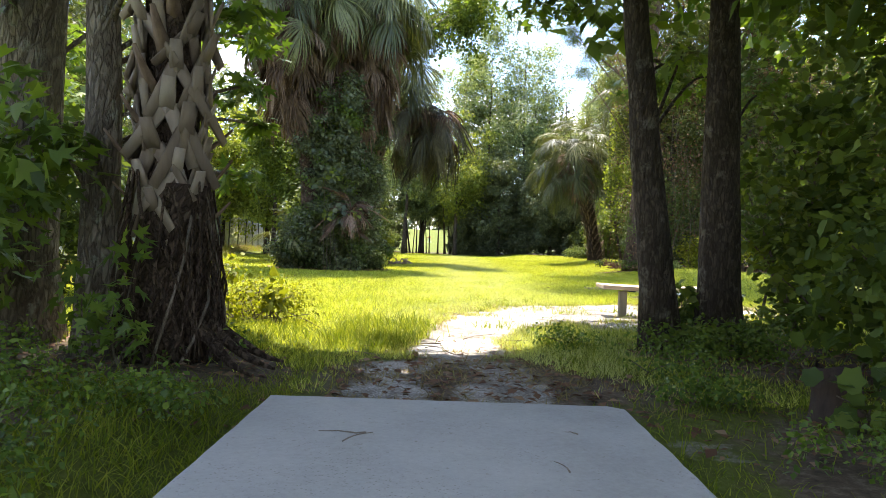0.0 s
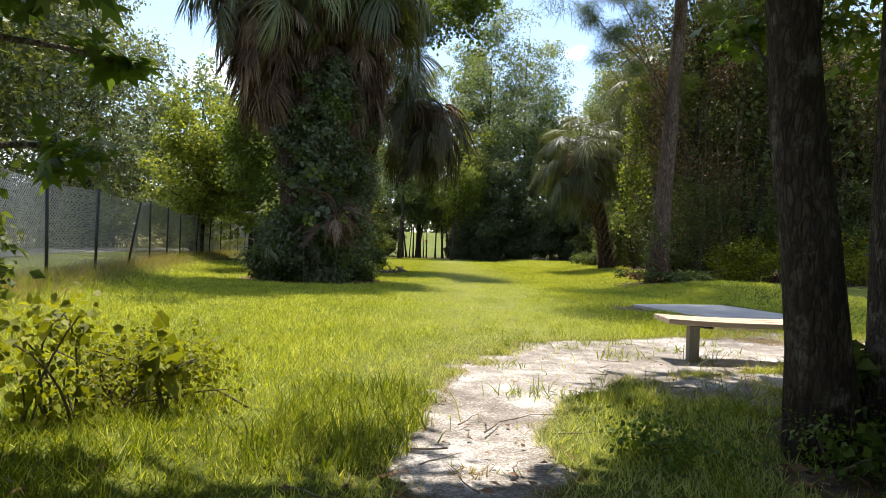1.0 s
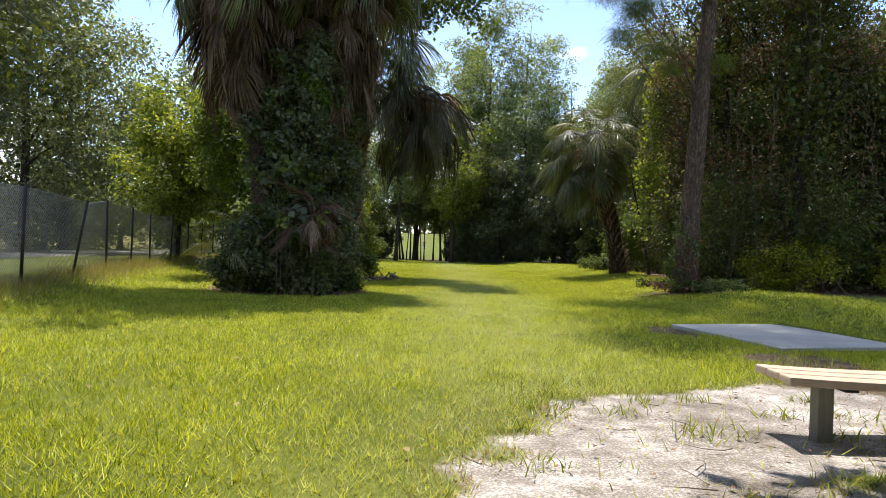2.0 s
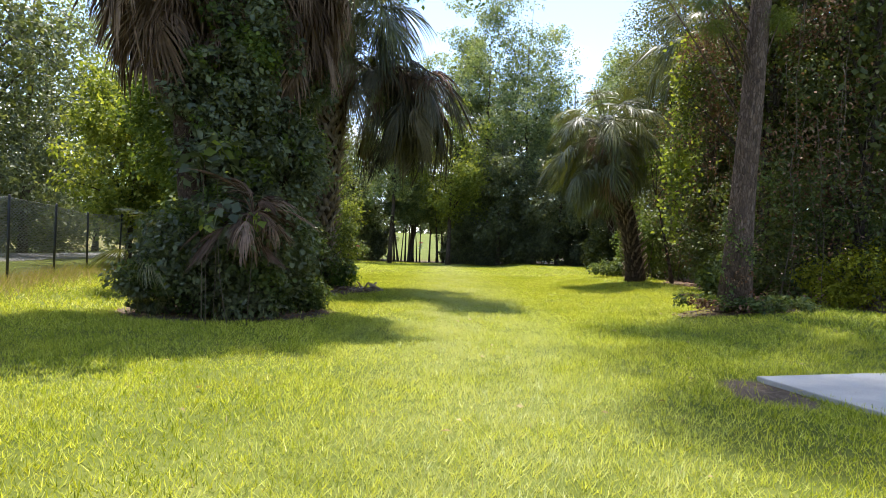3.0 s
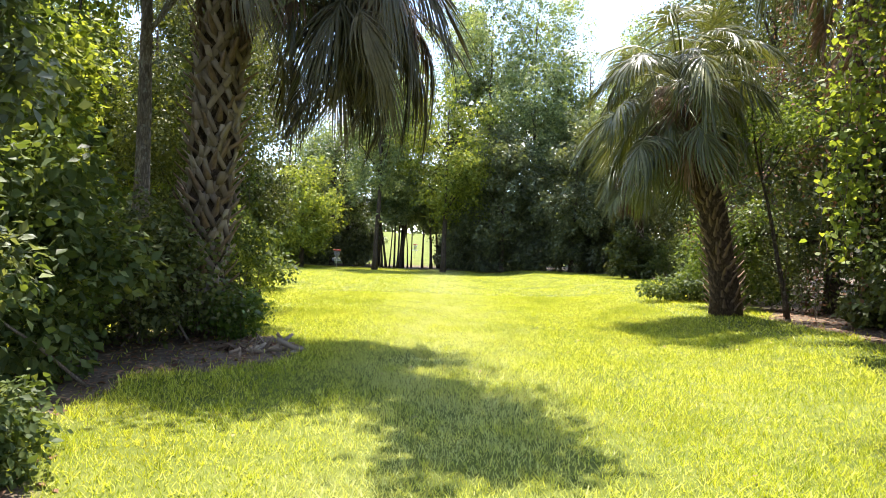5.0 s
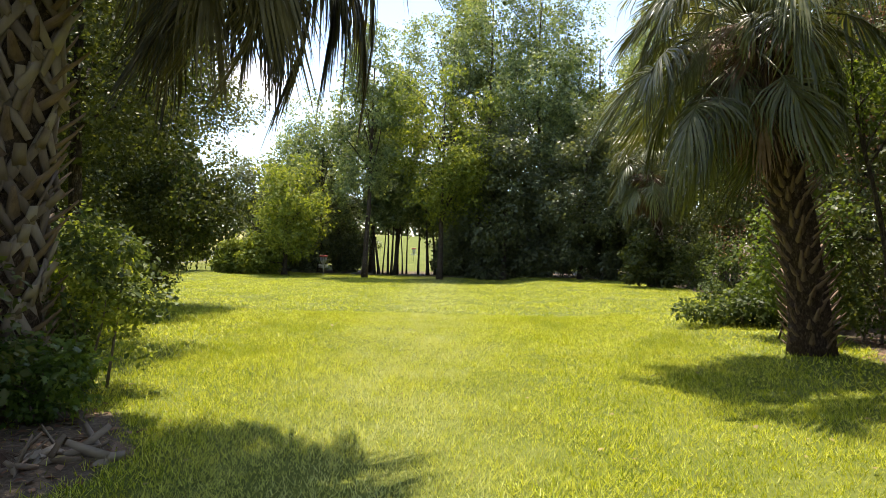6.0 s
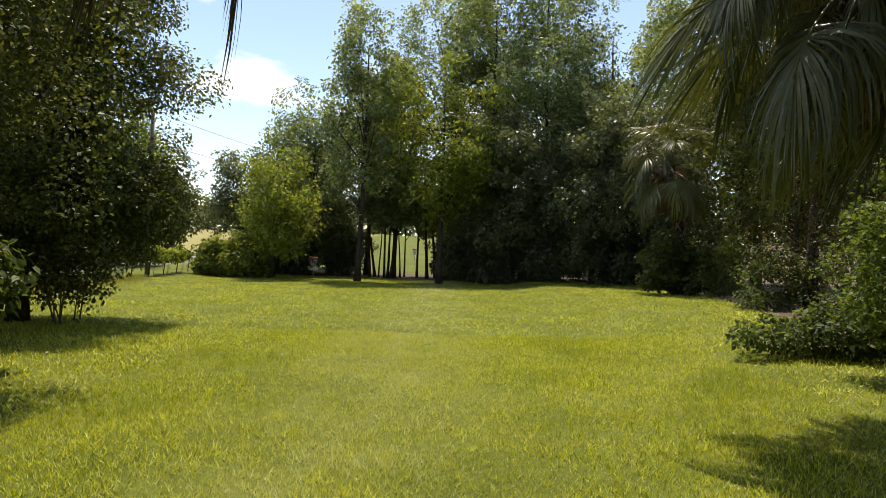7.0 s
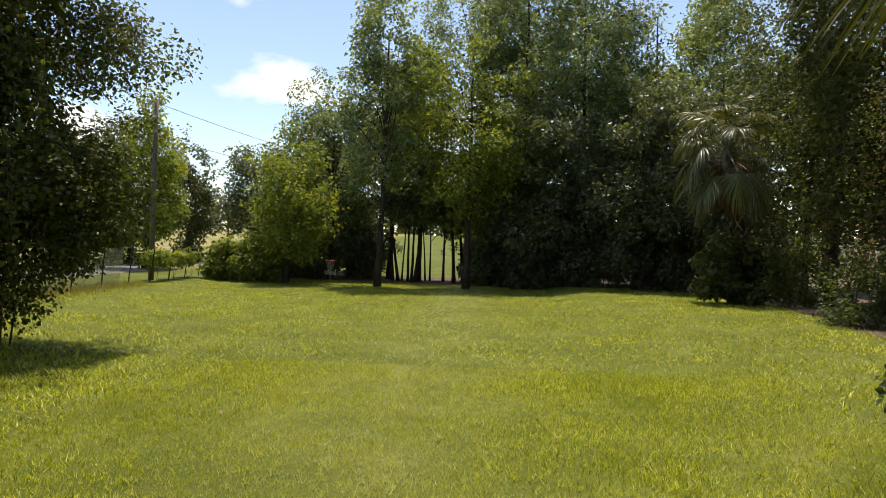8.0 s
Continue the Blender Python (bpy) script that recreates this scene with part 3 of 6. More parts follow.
def build_bench():
    x0, x1, y, top = 2.25, 4.0, 9.74, 0.41
    bench = thing("bench", "tan board bench on two grey posts over bare sand", "bench", (x0 + x1) / 2, y, float(land(3.1, y)) - 0.03)
    lift = top - (float(land(3.1, y)) - 0.03)
    for k, off in enumerate((-0.166, 0.0, 0.166)):
        bm = box_bm(x1 - x0, 0.155, 0.055, 0.012, (0, off, lift - 0.0275))
        bmesh.ops.subdivide_edges(bm, edges=[e for e in bm.edges if abs(e.verts[0].co.x - e.verts[1].co.x) > 0.5], cuts=10)
        for v in bm.verts:
            v.co.z += 0.022 * ((v.co.x / 0.86) ** 2 - 0.5) + 0.002 * k
        part("board", bm_mesh("board", bm), BENCH_BOARD, bench, smooth=False)
    for dx in (-0.55, 0.55):
        post = part("post", bm_mesh("post", box_bm(0.105, 0.105, lift - 0.06, 0.008, (dx, -0.03, (lift - 0.06) / 2 - 0.02))), BENCH_POST, bench, "weathered grey-green square post")
        part("bracket", bm_mesh("bracket", box_bm(0.09, 0.42, 0.018, 0.004, (dx + 0.09, 0, lift - 0.073))), FENCE_BLACK, post, "dark steel bracket")


build_bench()


def build_fence():
    rng = np.random.default_rng(21)
    root = thing("chain_link_fence", "black chain-link fence with leaning posts along a weedy bank", "fence", -7.0, 14.8, float(land(-7.0, 14.8)))
    inverse = root.matrix_basis.inverted()
    ys = np.arange(8.8, 78, 2.9)
    tops = []
    for k, y in enumerate(ys):
        x = float(fence_x(y))
        z = float(land(x, y))
        h = 1.80 + 0.05 * rng.normal()
        lean_y, lean_x = 0.05 * rng.normal(), 0.04 * rng.normal()
        if 18 < y < 22 or y > 50:
            lean_x += 0.22 + 0.1 * rng.uniform()
        base, tip = np.array([x, y, z - 0.1]), np.array([x + lean_x, y + lean_y, z + h])
        tops.append((y, tip[0], z + h, x, z))
        v, f = tube_arrays([base, (base + tip) / 2, tip, tip + (tip - base) * 0.012], [0.03, 0.03, 0.03, 0.012], 8)
        me = mesh_of("post", v, f)
        me.transform(inverse)
        part("post", me, FENCE_BLACK, root, smooth=True)
    ty = np.array([t[0] for t in tops])

    def place(y, level):
        xt, zt = np.interp(y, ty, [t[1] for t in tops]), np.interp(y, ty, [t[2] for t in tops]) - 0.04
        xb, zb = np.interp(y, ty, [t[3] for t in tops]), np.interp(y, ty, [t[4] for t in tops]) + 0.04
        return np.stack([xb + (xt - xb) * level - 0.034, y, zb + (zt - zb) * level], -1)

    pieces = []
    pitch, wire = 0.075, 0.0042
    starts = np.arange(ys[0], 60.0, pitch)
    levels = np.linspace(0, 1, 25)
    for hand in (0, 1):
        zig = np.where((np.arange(25) + hand) % 2 == 0, 0.0, pitch)
        y = starts[:, None] + zig[None]
        p = place(y.ravel(), np.tile(levels, len(starts))).reshape(len(starts), 25, 3)
        p[..., 0] += 0.004 * (hand - 0.5)
        ring = np.repeat(p[:, :, None], 2, 2)
        ring[..., 1] += np.array([-wire, wire])[None, None]
        ring[..., 0] += np.array([-0.4 * wire, 0.4 * wire])[None, None]
        i, k = np.meshgrid(np.arange(len(starts)), np.arange(24), indexing="ij")
        a = (i * 25 + k) * 2
        faces = np.stack([a, a + 1, a + 3, a + 2], -1).reshape(-1, 4)
        pieces.append((ring.reshape(-1, 3), faces))
    me = joined("wire_mesh", pieces)
    me.transform(inverse)
    tagged(part("wire_mesh", me, FENCE_WIRE, root, "diamond wire mesh"), kind="stuff")
    line = [place(np.array([y]), 1.0)[0] for y in np.arange(ys[0], ys[-1], 0.5)]
    me = tube("top_wire", line, 0.006, 5)
    me.transform(inverse)
    part("top_wire", me, FENCE_WIRE, root)


build_fence()


def build_pole():
    x, y = -16.4, 66.0
    z = float(land(x, y))
    pole = thing("utility_pole", "weathered wooden utility pole beside the road", "utility pole", x, y, z)
    part("shaft", tube("shaft", [(0, 0, -0.3), (0.02, 0, 4), (0.06, 0, 7), (0.08, 0, 9.9)], [0.15, 0.14, 0.125, 0.11], 12), POLE_WOOD, pole, smooth=True)
    bracket = part("bracket", tube("bracket", [(0.05, 0, 9.4), (-0.3, 0, 9.55), (-0.3, 0, 9.75)], 0.03, 6), GALVANISED, pole)
    part("insulator", tube("insulator", [(-0.3, 0, 9.72), (-0.3, 0, 9.8), (-0.3, 0, 9.88), (-0.3, 0, 10.0)], [0.05, 0.09, 0.09, 0.05], 10), GALVANISED, bracket, smooth=True)
    part("transformer_arm", tube("transformer_arm", [(0.07, 0, 8.0), (0.57, -0.1, 8.05)], 0.025, 6), GALVANISED, pole)
    for k, h in enumerate((9.8, 8.0)):
        def sag(s, far):
            return (far[0] * s, far[1] * s, h + (far[2] - h) * s - 4.0 * 0.9 * s * (1 - s))
        one = [sag(s, (7.0, 60.0, h + 3.0)) for s in np.linspace(0, 1, 16)]
        two = [sag(s, (5.5, -48.0, h - 0.5)) for s in np.linspace(0, 1, 16)]
        line = tagged(part("power_line", joined("power_line", [tube_arrays(one, 0.014, 5), tube_arrays(two, 0.014, 5)]), WIRE), "thin dark power line strung from the wooden pole", "cable", group="power lines")
        line.location = (x, y, z)


build_pole()


def build_basket(x, y, label):
    """A disc golf basket: pole, banded chain rack, and wire tray."""
    z = float(land(x, y))
    root = thing("disc_golf_basket", label, "disc golf basket", x, y, z, group="disc golf baskets")
    part("pole", tube("pole", [(0, 0, -0.1), (0, 0, 0.7), (0, 0, 1.47)], 0.024, 10), GALVANISED, root, smooth=True)

    def ring(r, h, t=0.009, n=28):
        a = np.linspace(0, 2 * np.pi, n + 1)
        return tube_arrays(np.stack([r * np.cos(a), r * np.sin(a), np.full(n + 1, h)], -1), t, 5, cap=False)

    a = np.linspace(0, 2 * np.pi, 33)
    rows = [np.stack([r * np.cos(a), r * np.sin(a), np.full(33, h)], -1) for r, h in ((0.275, 1.34), (0.28, 1.34), (0.28, 1.47), (0.275, 1.47), (0.02, 1.475))]
    v = np.concatenate(rows)
    i, j = np.meshgrid(np.arange(4), np.arange(32), indexing="ij")
    band = part("band", mesh_of("band", v, np.stack([i * 33 + j, i * 33 + j + 1, (i + 1) * 33 + j + 1, (i + 1) * 33 + j], -1).reshape(-1, 4)), BAND_RED, root, "faded red name band")
    for k in range(24):
        b, r = 2 * math.pi * k / 24, 0.27 if k % 2 else 0.17
        part("chain", tube("chain", [(r * math.cos(b), r * math.sin(b), 1.36), (r * 0.72 * math.cos(b), r * 0.72 * math.sin(b), 1.06), (0.05 * math.cos(b), 0.05 * math.sin(b), 0.78)], 0.011, 5), GALVANISED, band)
    tray = [ring(0.33, 0.80), ring(0.33, 0.72), ring(0.33, 0.64), ring(0.16, 0.6)]
    for k in range(20):
        b = 2 * math.pi * k / 20
        c, s = math.cos(b), math.sin(b)
        tray.append(tube_arrays([(0.03 * c, 0.03 * s, 0.6), (0.33 * c, 0.33 * s, 0.6), (0.33 * c, 0.33 * s, 0.81)], 0.007, 5))
    part("tray", joined("tray", tray), GALVANISED, root, "galvanised wire catching tray")
    return root


build_basket(-7.35, 70.2, "disc golf basket with faded red band and hanging chains")
build_basket(-2.6, 104.0, "small distant disc golf basket on the sunlit field")


def build_stump():
    rng = np.random.default_rng(3)
    v, f = tube_arrays([(0, 0, -0.05), (0.0, 0, 0.02), (-0.01, 0, 0.1), (-0.02, 0.01, 0.2), (-0.02, 0.01, 0.27), (-0.02, 0.01, 0.262), (-0.02, 0.01, 0.2), (-0.02, 0.01, 0.17)], [0.175, 0.15, 0.13, 0.125, 0.115, 0.085, 0.065, 0.03], 22, 0.1, rng)
    v = np.array(v)
    rim = (v[:, 2] > 0.24)
    turn = np.arctan2(v[:, 1], v[:, 0])
    v[rim, 2] += (0.035 * np.sin(3 * turn + 0.6) + 0.03 * np.sin(7 * turn) + 0.015 * np.sin(13 * turn))[rim]
    stump = thing("tree_stump", "short brown rotten stump among vine leaves", "stump", 2.26, 3.9, float(land(2.26, 3.9)))
    part("wood", mesh_of("wood", v, f), STUMP_BROWN, stump, smooth=True)


build_stump()

# ---------------------------------------------------------------- palms


def frond_mesh(name, rise, bend, petiole, blade, spread, hang, rng, fold=0.0, segments=40, width=0.034):
    """A fan-shaped palm leaf: stalk, bent midrib and long split segments with hanging tips."""
    s = np.linspace(0, 1, 9)
    ang = np.radians(rise - bend * s ** 1.5)
    step = (petiole + 0.45 * blade) / 8
    path = np.zeros((9, 3))
    path[1:, 0] = np.cumsum(np.cos(ang[:-1])) * step
    path[1:, 2] = np.cumsum(np.sin(ang[:-1])) * step
    pieces = [tube_arrays(path, np.linspace(0.022, 0.006, 9), 4)]
    first = petiole / (petiole + 0.45 * blade)
    verts, tris, quads = [], [], []
    for k in range(segments + 1):
        at = first + (1 - first) * (1 - abs(-1 + 2 * k / segments)) ** 1.3
        verts.append(np.array([np.interp(at, s, path[:, c]) for c in range(3)]) + np.array([0, 0.012 * (2 * k / segments - 1), 0]))
    for k in range(segments):
        i = -1 + 2 * (k + 0.5) / segments
        at = first + (1 - first) * (1 - abs(i)) ** 1.3
        root = np.array([np.interp(at, s, path[:, c]) for c in range(3)])
        a = np.interp(at, s, ang)
        tangent = np.array([math.cos(a), 0, math.sin(a)])
        up = np.array([-math.sin(a), 0, math.cos(a)])
        side = np.array([0, 1.0, 0])
        phi = i * math.radians(spread) + 0.06 * rng.normal()
        way = tangent * math.cos(phi) + side * math.sin(phi) * (1 - fold) + up * (0.22 * abs(i) - fold * abs(math.sin(phi)) * 0.6)
        way /= np.linalg.norm(way)
        length = blade * (1 - 0.22 * abs(i) ** 2) * rng.uniform(0.78, 1.15)
        across = np.cross(way, up)
        across /= np.linalg.norm(across) + 1e-9
        twist = 0.55 * rng.normal()
        across = across * math.cos(twist) + np.cross(way, across) * math.sin(twist)
        b = len(verts)
        p, d = root.copy(), way.copy()
        st = [(0.0, None), (0.3, 1.0), (0.55, 0.95), (0.8, 0.55), (1.0, 0.0)]
        last = 0.0
        for f, w in st:
            p = p + d * length * (f - last)
            last = f
            d = d + np.array([0, 0, -1.0]) * hang * (0.25 + 1.5 * f ** 2) * (0.8 + 0.5 * rng.uniform())
            d /= np.linalg.norm(d)
            if w is None:
                continue
            if w:
                verts += [p + across * width * w * 0.5, p - across * width * w * 0.5]
            else:
                verts.append(p.copy())
        quads.append((k, k + 1, b + 1, b))
        for q in range(2):
            quads.append((b + 2 * q, b + 2 * q + 1, b + 2 * q + 3, b + 2 * q + 2))
        tris.append((b + 4, b + 5, b + 6))
    pieces.append((np.array(verts), [np.array(quads), np.array(tris)]))
    return joined(name, pieces)


frond_rng = np.random.default_rng(11)
GREEN_FRONDS = []
for rise, bend, hang in ((66, 66, 0.45), (48, 84, 0.6), (28, 92, 0.75), (6, 84, 0.9), (-14, 60, 1.0), (-34, 45, 1.05)):
    GREEN_FRONDS.append([frond_mesh("frond", rise + 8 * frond_rng.normal(), bend, 1.15, 0.92, 96, hang * frond_rng.uniform(0.8, 1.5), frond_rng, 0.3, 44, 0.024) for _ in range(3)])
DEAD_FRONDS = [frond_mesh("dead_frond", rise, 45, 0.9, 0.95, 50, 0.85, frond_rng, 0.45, 34, 0.024) for rise in (-25, -42, -58, -66)]
SHORT_DEAD = [frond_mesh("dead_frond", rise, 55, 0.4, 0.82, 74, 0.95, frond_rng, 0.3, 26, 0.03) for rise in (20, -5, -30, -52)]
HANGING = [frond_mesh("frond", rise, 50, 0.75, 1.0, 62, 1.1, frond_rng, 0.4, 40, 0.019) for rise in (10, -20, -45)]
for me in HANGING:
    me.materials.append(PALM_OLD_SHADED)
for group in GREEN_FRONDS:
    for me in group:
        me.materials.append(PALM_GREEN)
for me in DEAD_FRONDS + SHORT_DEAD:
    me.materials.append(PALM_DEAD)


def boot_mesh():
    """An old leaf base: two straps that clasp the trunk and join into a stub that points up and out."""
    def strap(a, b, wa, wb, ta, tb):
        a, b = np.array(a, float), np.array(b, float)
        d = b - a
        d /= np.linalg.norm(d)
        side = np.cross(d, (1.0, 0, 0))
        side /= np.linalg.norm(side)
        out = np.cross(side, d)
        v = []
        for p, w, t in ((a, wa, ta), ((a + b) / 2, (wa + wb) / 2, (ta + tb) / 2 + 0.008), (b, wb, tb)):
            v += [p + side * w / 2 - out * t / 2, p - side * w / 2 - out * t / 2, p - side * w * 0.42 + out * t / 2, p + side * w * 0.42 + out * t / 2]
        f = []
        for r in (0, 4):
            for k in range(4):
                f.append((r + k, r + (k + 1) % 4, r + 4 + (k + 1) % 4, r + 4 + k))
        f += [(3, 2, 1, 0), (8, 9, 10, 11)]
        return np.array(v), np.array(f)
    me = joined("boot", [
        strap((0.05, 0, 0.0), (0.135, 0, 0.19), 0.105, 0.08, 0.018, 0.011),
        strap((0.0, 0.20, -0.31), (0.058, 0.012, 0.03), 0.065, 0.10, 0.011, 0.02),
        strap((0.0, -0.20, -0.31), (0.058, -0.012, 0.03), 0.065, 0.10, 0.011, 0.02)])
    me.materials.append(BOOT)
    return me


BOOT_MESH = boot_mesh()


def stub_mesh():
    """A narrow broken leaf stalk that juts up and out of the trunk."""
    rows = [(-0.03, -0.06, 0.06, 0.03), (0.07, 0.02, 0.05, 0.022), (0.16, 0.11, 0.034, 0.016), (0.235, 0.205, 0.018, 0.01)]
    v, f = [], []
    for x, z, w, t in rows:
        v += [(x, -w, z), (x + t * 0.6, 0, z - t), (x, w, z), (x - t * 0.3, 0, z + t * 0.5)]
    for r in range(3):
        for k in range(4):
            f.append((4 * r + k, 4 * r + (k + 1) % 4, 4 * r + 4 + (k + 1) % 4, 4 * r + 4 + k))
    f.append((12, 13, 14, 15))
    me = mesh_of("boot", np.array(v), np.array(f))
    me.materials.append(STUB)
    return me


STUB_MESH = stub_mesh()


def palm(label, base, top, radius, seed, boots=(1.0, 9.0), boot_gap=0.055, boot_size=1.0, green=34, dead=26, size=1.0, flare=1.35, boot_tilt=0.0, skirt=1.3, stubs=0, rings=6, short=False, bunch=0):
    """A cabbage palm: trunk, clasping leaf bases, hanging dead skirt and fan-leaved crown."""
    rng = np.random.default_rng(seed)
    x, y = base
    z = float(land(x, y))
    root = thing("cabbage_palm", label, "palm tree", x, y, z, group="cabbage palms")
    tip = np.array(top) - np.array([x, y, z])
    levels = np.linspace(0, 1, 22)
    line = np.stack([tip[0] * levels ** 1.4, tip[1] * levels ** 1.4, tip[2] * levels], -1)
    line[0, 2] = -0.15
    radii = radius * (1 + (flare - 1) * np.exp(-levels * 9))
    part("trunk", tube("trunk", line, radii, 18, 0.035, rng), BARK_PALM, root, smooth=True)
    h = boots[0]
    k = 0
    while h < min(boots[1], tip[2] - 0.1):
        f = h / tip[2]
        mid = np.array([tip[0] * f ** 1.4, tip[1] * f ** 1.4, h])
        turn = math.degrees(k * 2.39996) + rng.normal() * 5
        r = radius * 0.96
        size_here = boot_size * rng.uniform(0.85, 1.15)
        m = Matrix.Translation(mid) @ pose(0, 0, 0, 0, 0, turn) @ Matrix.Translation((r, 0, 0)) @ pose(0, 0, 0, rng.normal() * 7, boot_tilt + rng.normal() * 6, 0) @ Matrix.Diagonal((size_here, size_here, size_here, 1))
        part("boot", STUB_MESH if stubs and k % stubs == 0 else BOOT_MESH, None, root, m=m)
        h += boot_gap
        k += 1
    for k in range(green):
        f = (k + 0.5) / green
        ring = GREEN_FRONDS[min(rings - 1, int(f * rings))]
        m = Matrix.Translation(Vector(tip) + Vector((0, 0, 0.25 - 0.7 * f))) @ pose(0, 0, 0, rng.normal() * 16, rng.normal() * 16, math.degrees(k * 2.39996) + 14 * rng.normal()) @ Matrix.Scale(size * rng.uniform(0.62, 1.18), 4)
        part("frond", ring[k % 3], None, root, m=m)
    for k in range(bunch):  # old fronds that hang together on the lawn side
        me = SHORT_DEAD[k % 4] if k % 4 == 0 else HANGING[k % 3]
        m = Matrix.Translation(Vector(tip) + Vector(((0.9 if k % 3 == 0 else 1.95) + 0.28 * rng.normal(), -0.1 + 0.25 * rng.normal(), -0.8 - 1.4 * rng.uniform()))) @ pose(0, 0, 0, rng.normal() * 12, 10 + rng.normal() * 14, 60 * rng.normal()) @ Matrix.Scale(size * rng.uniform(0.7, 1.0), 4)
        part("dead_frond" if k % 4 == 0 else "frond", me, None, root, m=m)
    for k in range(dead):
        f = (k + 0.5) / dead
        me = (SHORT_DEAD if short else DEAD_FRONDS)[min(3, int(f * 4))]
        m = Matrix.Translation(Vector(tip) + Vector((0, 0, -0.2 - skirt * f))) @ pose(0, 0, 0, rng.normal() * 14, rng.normal() * 14, math.degrees(k * 2.39996 + 0.7)) @ Matrix.Translation((0.25 * rng.uniform() if short else 0.0, 0, 0)) @ Matrix.Scale(size * rng.uniform(0.5, 1.0), 4)
        part("dead_frond", me, None, root, "dry brown hanging frond", m=m)
    return root


palm("cabbage palm trunk with clasping grey leaf bases at the clearing edge", (-1.70, 4.45), (-1.82, 4.5, 6.6), 0.165, 1, boots=(0.85, 6.4), boot_gap=0.03, boot_size=0.9, stubs=4, green=18, dead=10, size=0.85, flare=1.12)
palm("tall cabbage palm with heavy brown skirt above a vine thicket", (-4.1, 21.1), (-4.9, 20.8, 8.2), 0.24, 2, boots=(6.0, 7.2), green=90, dead=240, size=1.36, skirt=2.6, rings=4, short=True)
palm("cabbage palm with brown hanging skirt rising from the thicket", (-3.0, 22.4), (-2.6, 22.0, 8.2), 0.22, 3, boots=(6.0, 7.1), green=80, dead=220, size=1.28, skirt=2.8, rings=4, short=True)
palm("cabbage palm deep in the thicket under a heavy skirt", (-3.6, 22.3), (-3.75, 21.6, 8.5), 0.22, 9, boots=(6.3, 7.4), green=60, dead=170, size=1.3, skirt=2.6, rings=4, short=True)
palm("leaning cabbage palm with bristling leaf bases and drooping fronds", (-3.5, 29.8), (-2.95, 29.5, 7.7), 0.33, 4, boots=(0.05, 7.6), boot_gap=0.024, boot_size=1.3, green=84, dead=10, size=1.5, boot_tilt=6, skirt=0.6, stubs=2, rings=4, bunch=105)
palm("cabbage palm with full green drooping crown beside the lawn", (7.45, 33.6), (6.1, 33.2, 5.45), 0.29, 6, boots=(0.04, 5.3), boot_gap=0.019, boot_size=0.9, green=90, dead=64, size=1.15, stubs=1, skirt=0.9, short=True)
palm("tall cabbage palm in the shade of the pine wood", (9.7, 31.8), (9.0, 31.5, 8.4), 0.2, 7, boots=(6.5, 8.0), green=36, dead=26, size=1.2)
palm("cabbage palm with silvery fronds before the dark wood", (13.4, 60.0), (12.4, 59.6, 6.4), 0.22, 8, boots=(1.0, 6.0), boot_gap=0.12, green=80, dead=40, size=1.4, short=True)



def root_tangle():
    """Old roots and dead vine stems matted round the foot of the near palm."""
    rng = np.random.default_rng(15)
    mat_ob = thing("root_mat", "matted dark roots and vine stems round the palm's foot", "roots", -1.70, 4.45, float(land(-1.70, 4.45)))
    levels = np.linspace(0, 1, 9)
    line = np.stack([0.02 * levels, 0 * levels, -0.1 + 1.2 * levels], -1)
    part("core", tube("core", line, 0.225 + 0.07 * np.exp(-levels * 3) - 0.02 * levels, 22, 0.06, rng), BARK_PALM, mat_ob, smooth=True)
    for k in range(90):
        a, r = rng.uniform(0, 2 * math.pi), 0.25
        top, turn = rng.uniform(0.4, 1.25), rng.normal() * 0.7
        curve = []
        for s in np.linspace(0, 1, 8):
            b = a + turn * s
            rr = r + 0.07 * (1 - s) + 0.06 * math.sin(s * math.pi) * rng.uniform(0.3, 1)
            curve.append((rr * math.cos(b), rr * math.sin(b), -0.03 + top * s))
        part("stem", tube("stem", curve, rng.uniform(0.004, 0.012), 5), BARK_PALM if k % 4 else VINE_STEM, mat_ob, smooth=True)
    for k in range(3):
        a = -0.5 + 0.35 * k
        curve = [((0.22 + 0.5 * s) * math.cos(a), (0.22 + 0.5 * s) * math.sin(a), 0.3 * (1 - s) ** 1.5 - 0.03) for s in np.linspace(0, 1, 7)]
        part("root", tube("root", curve, np.linspace(0.05, 0.008, 7), 9, 0.16, rng), BARK_PALM, mat_ob, smooth=True)


root_tangle()

# ---------------------------------------------------------------- trees and shrubs


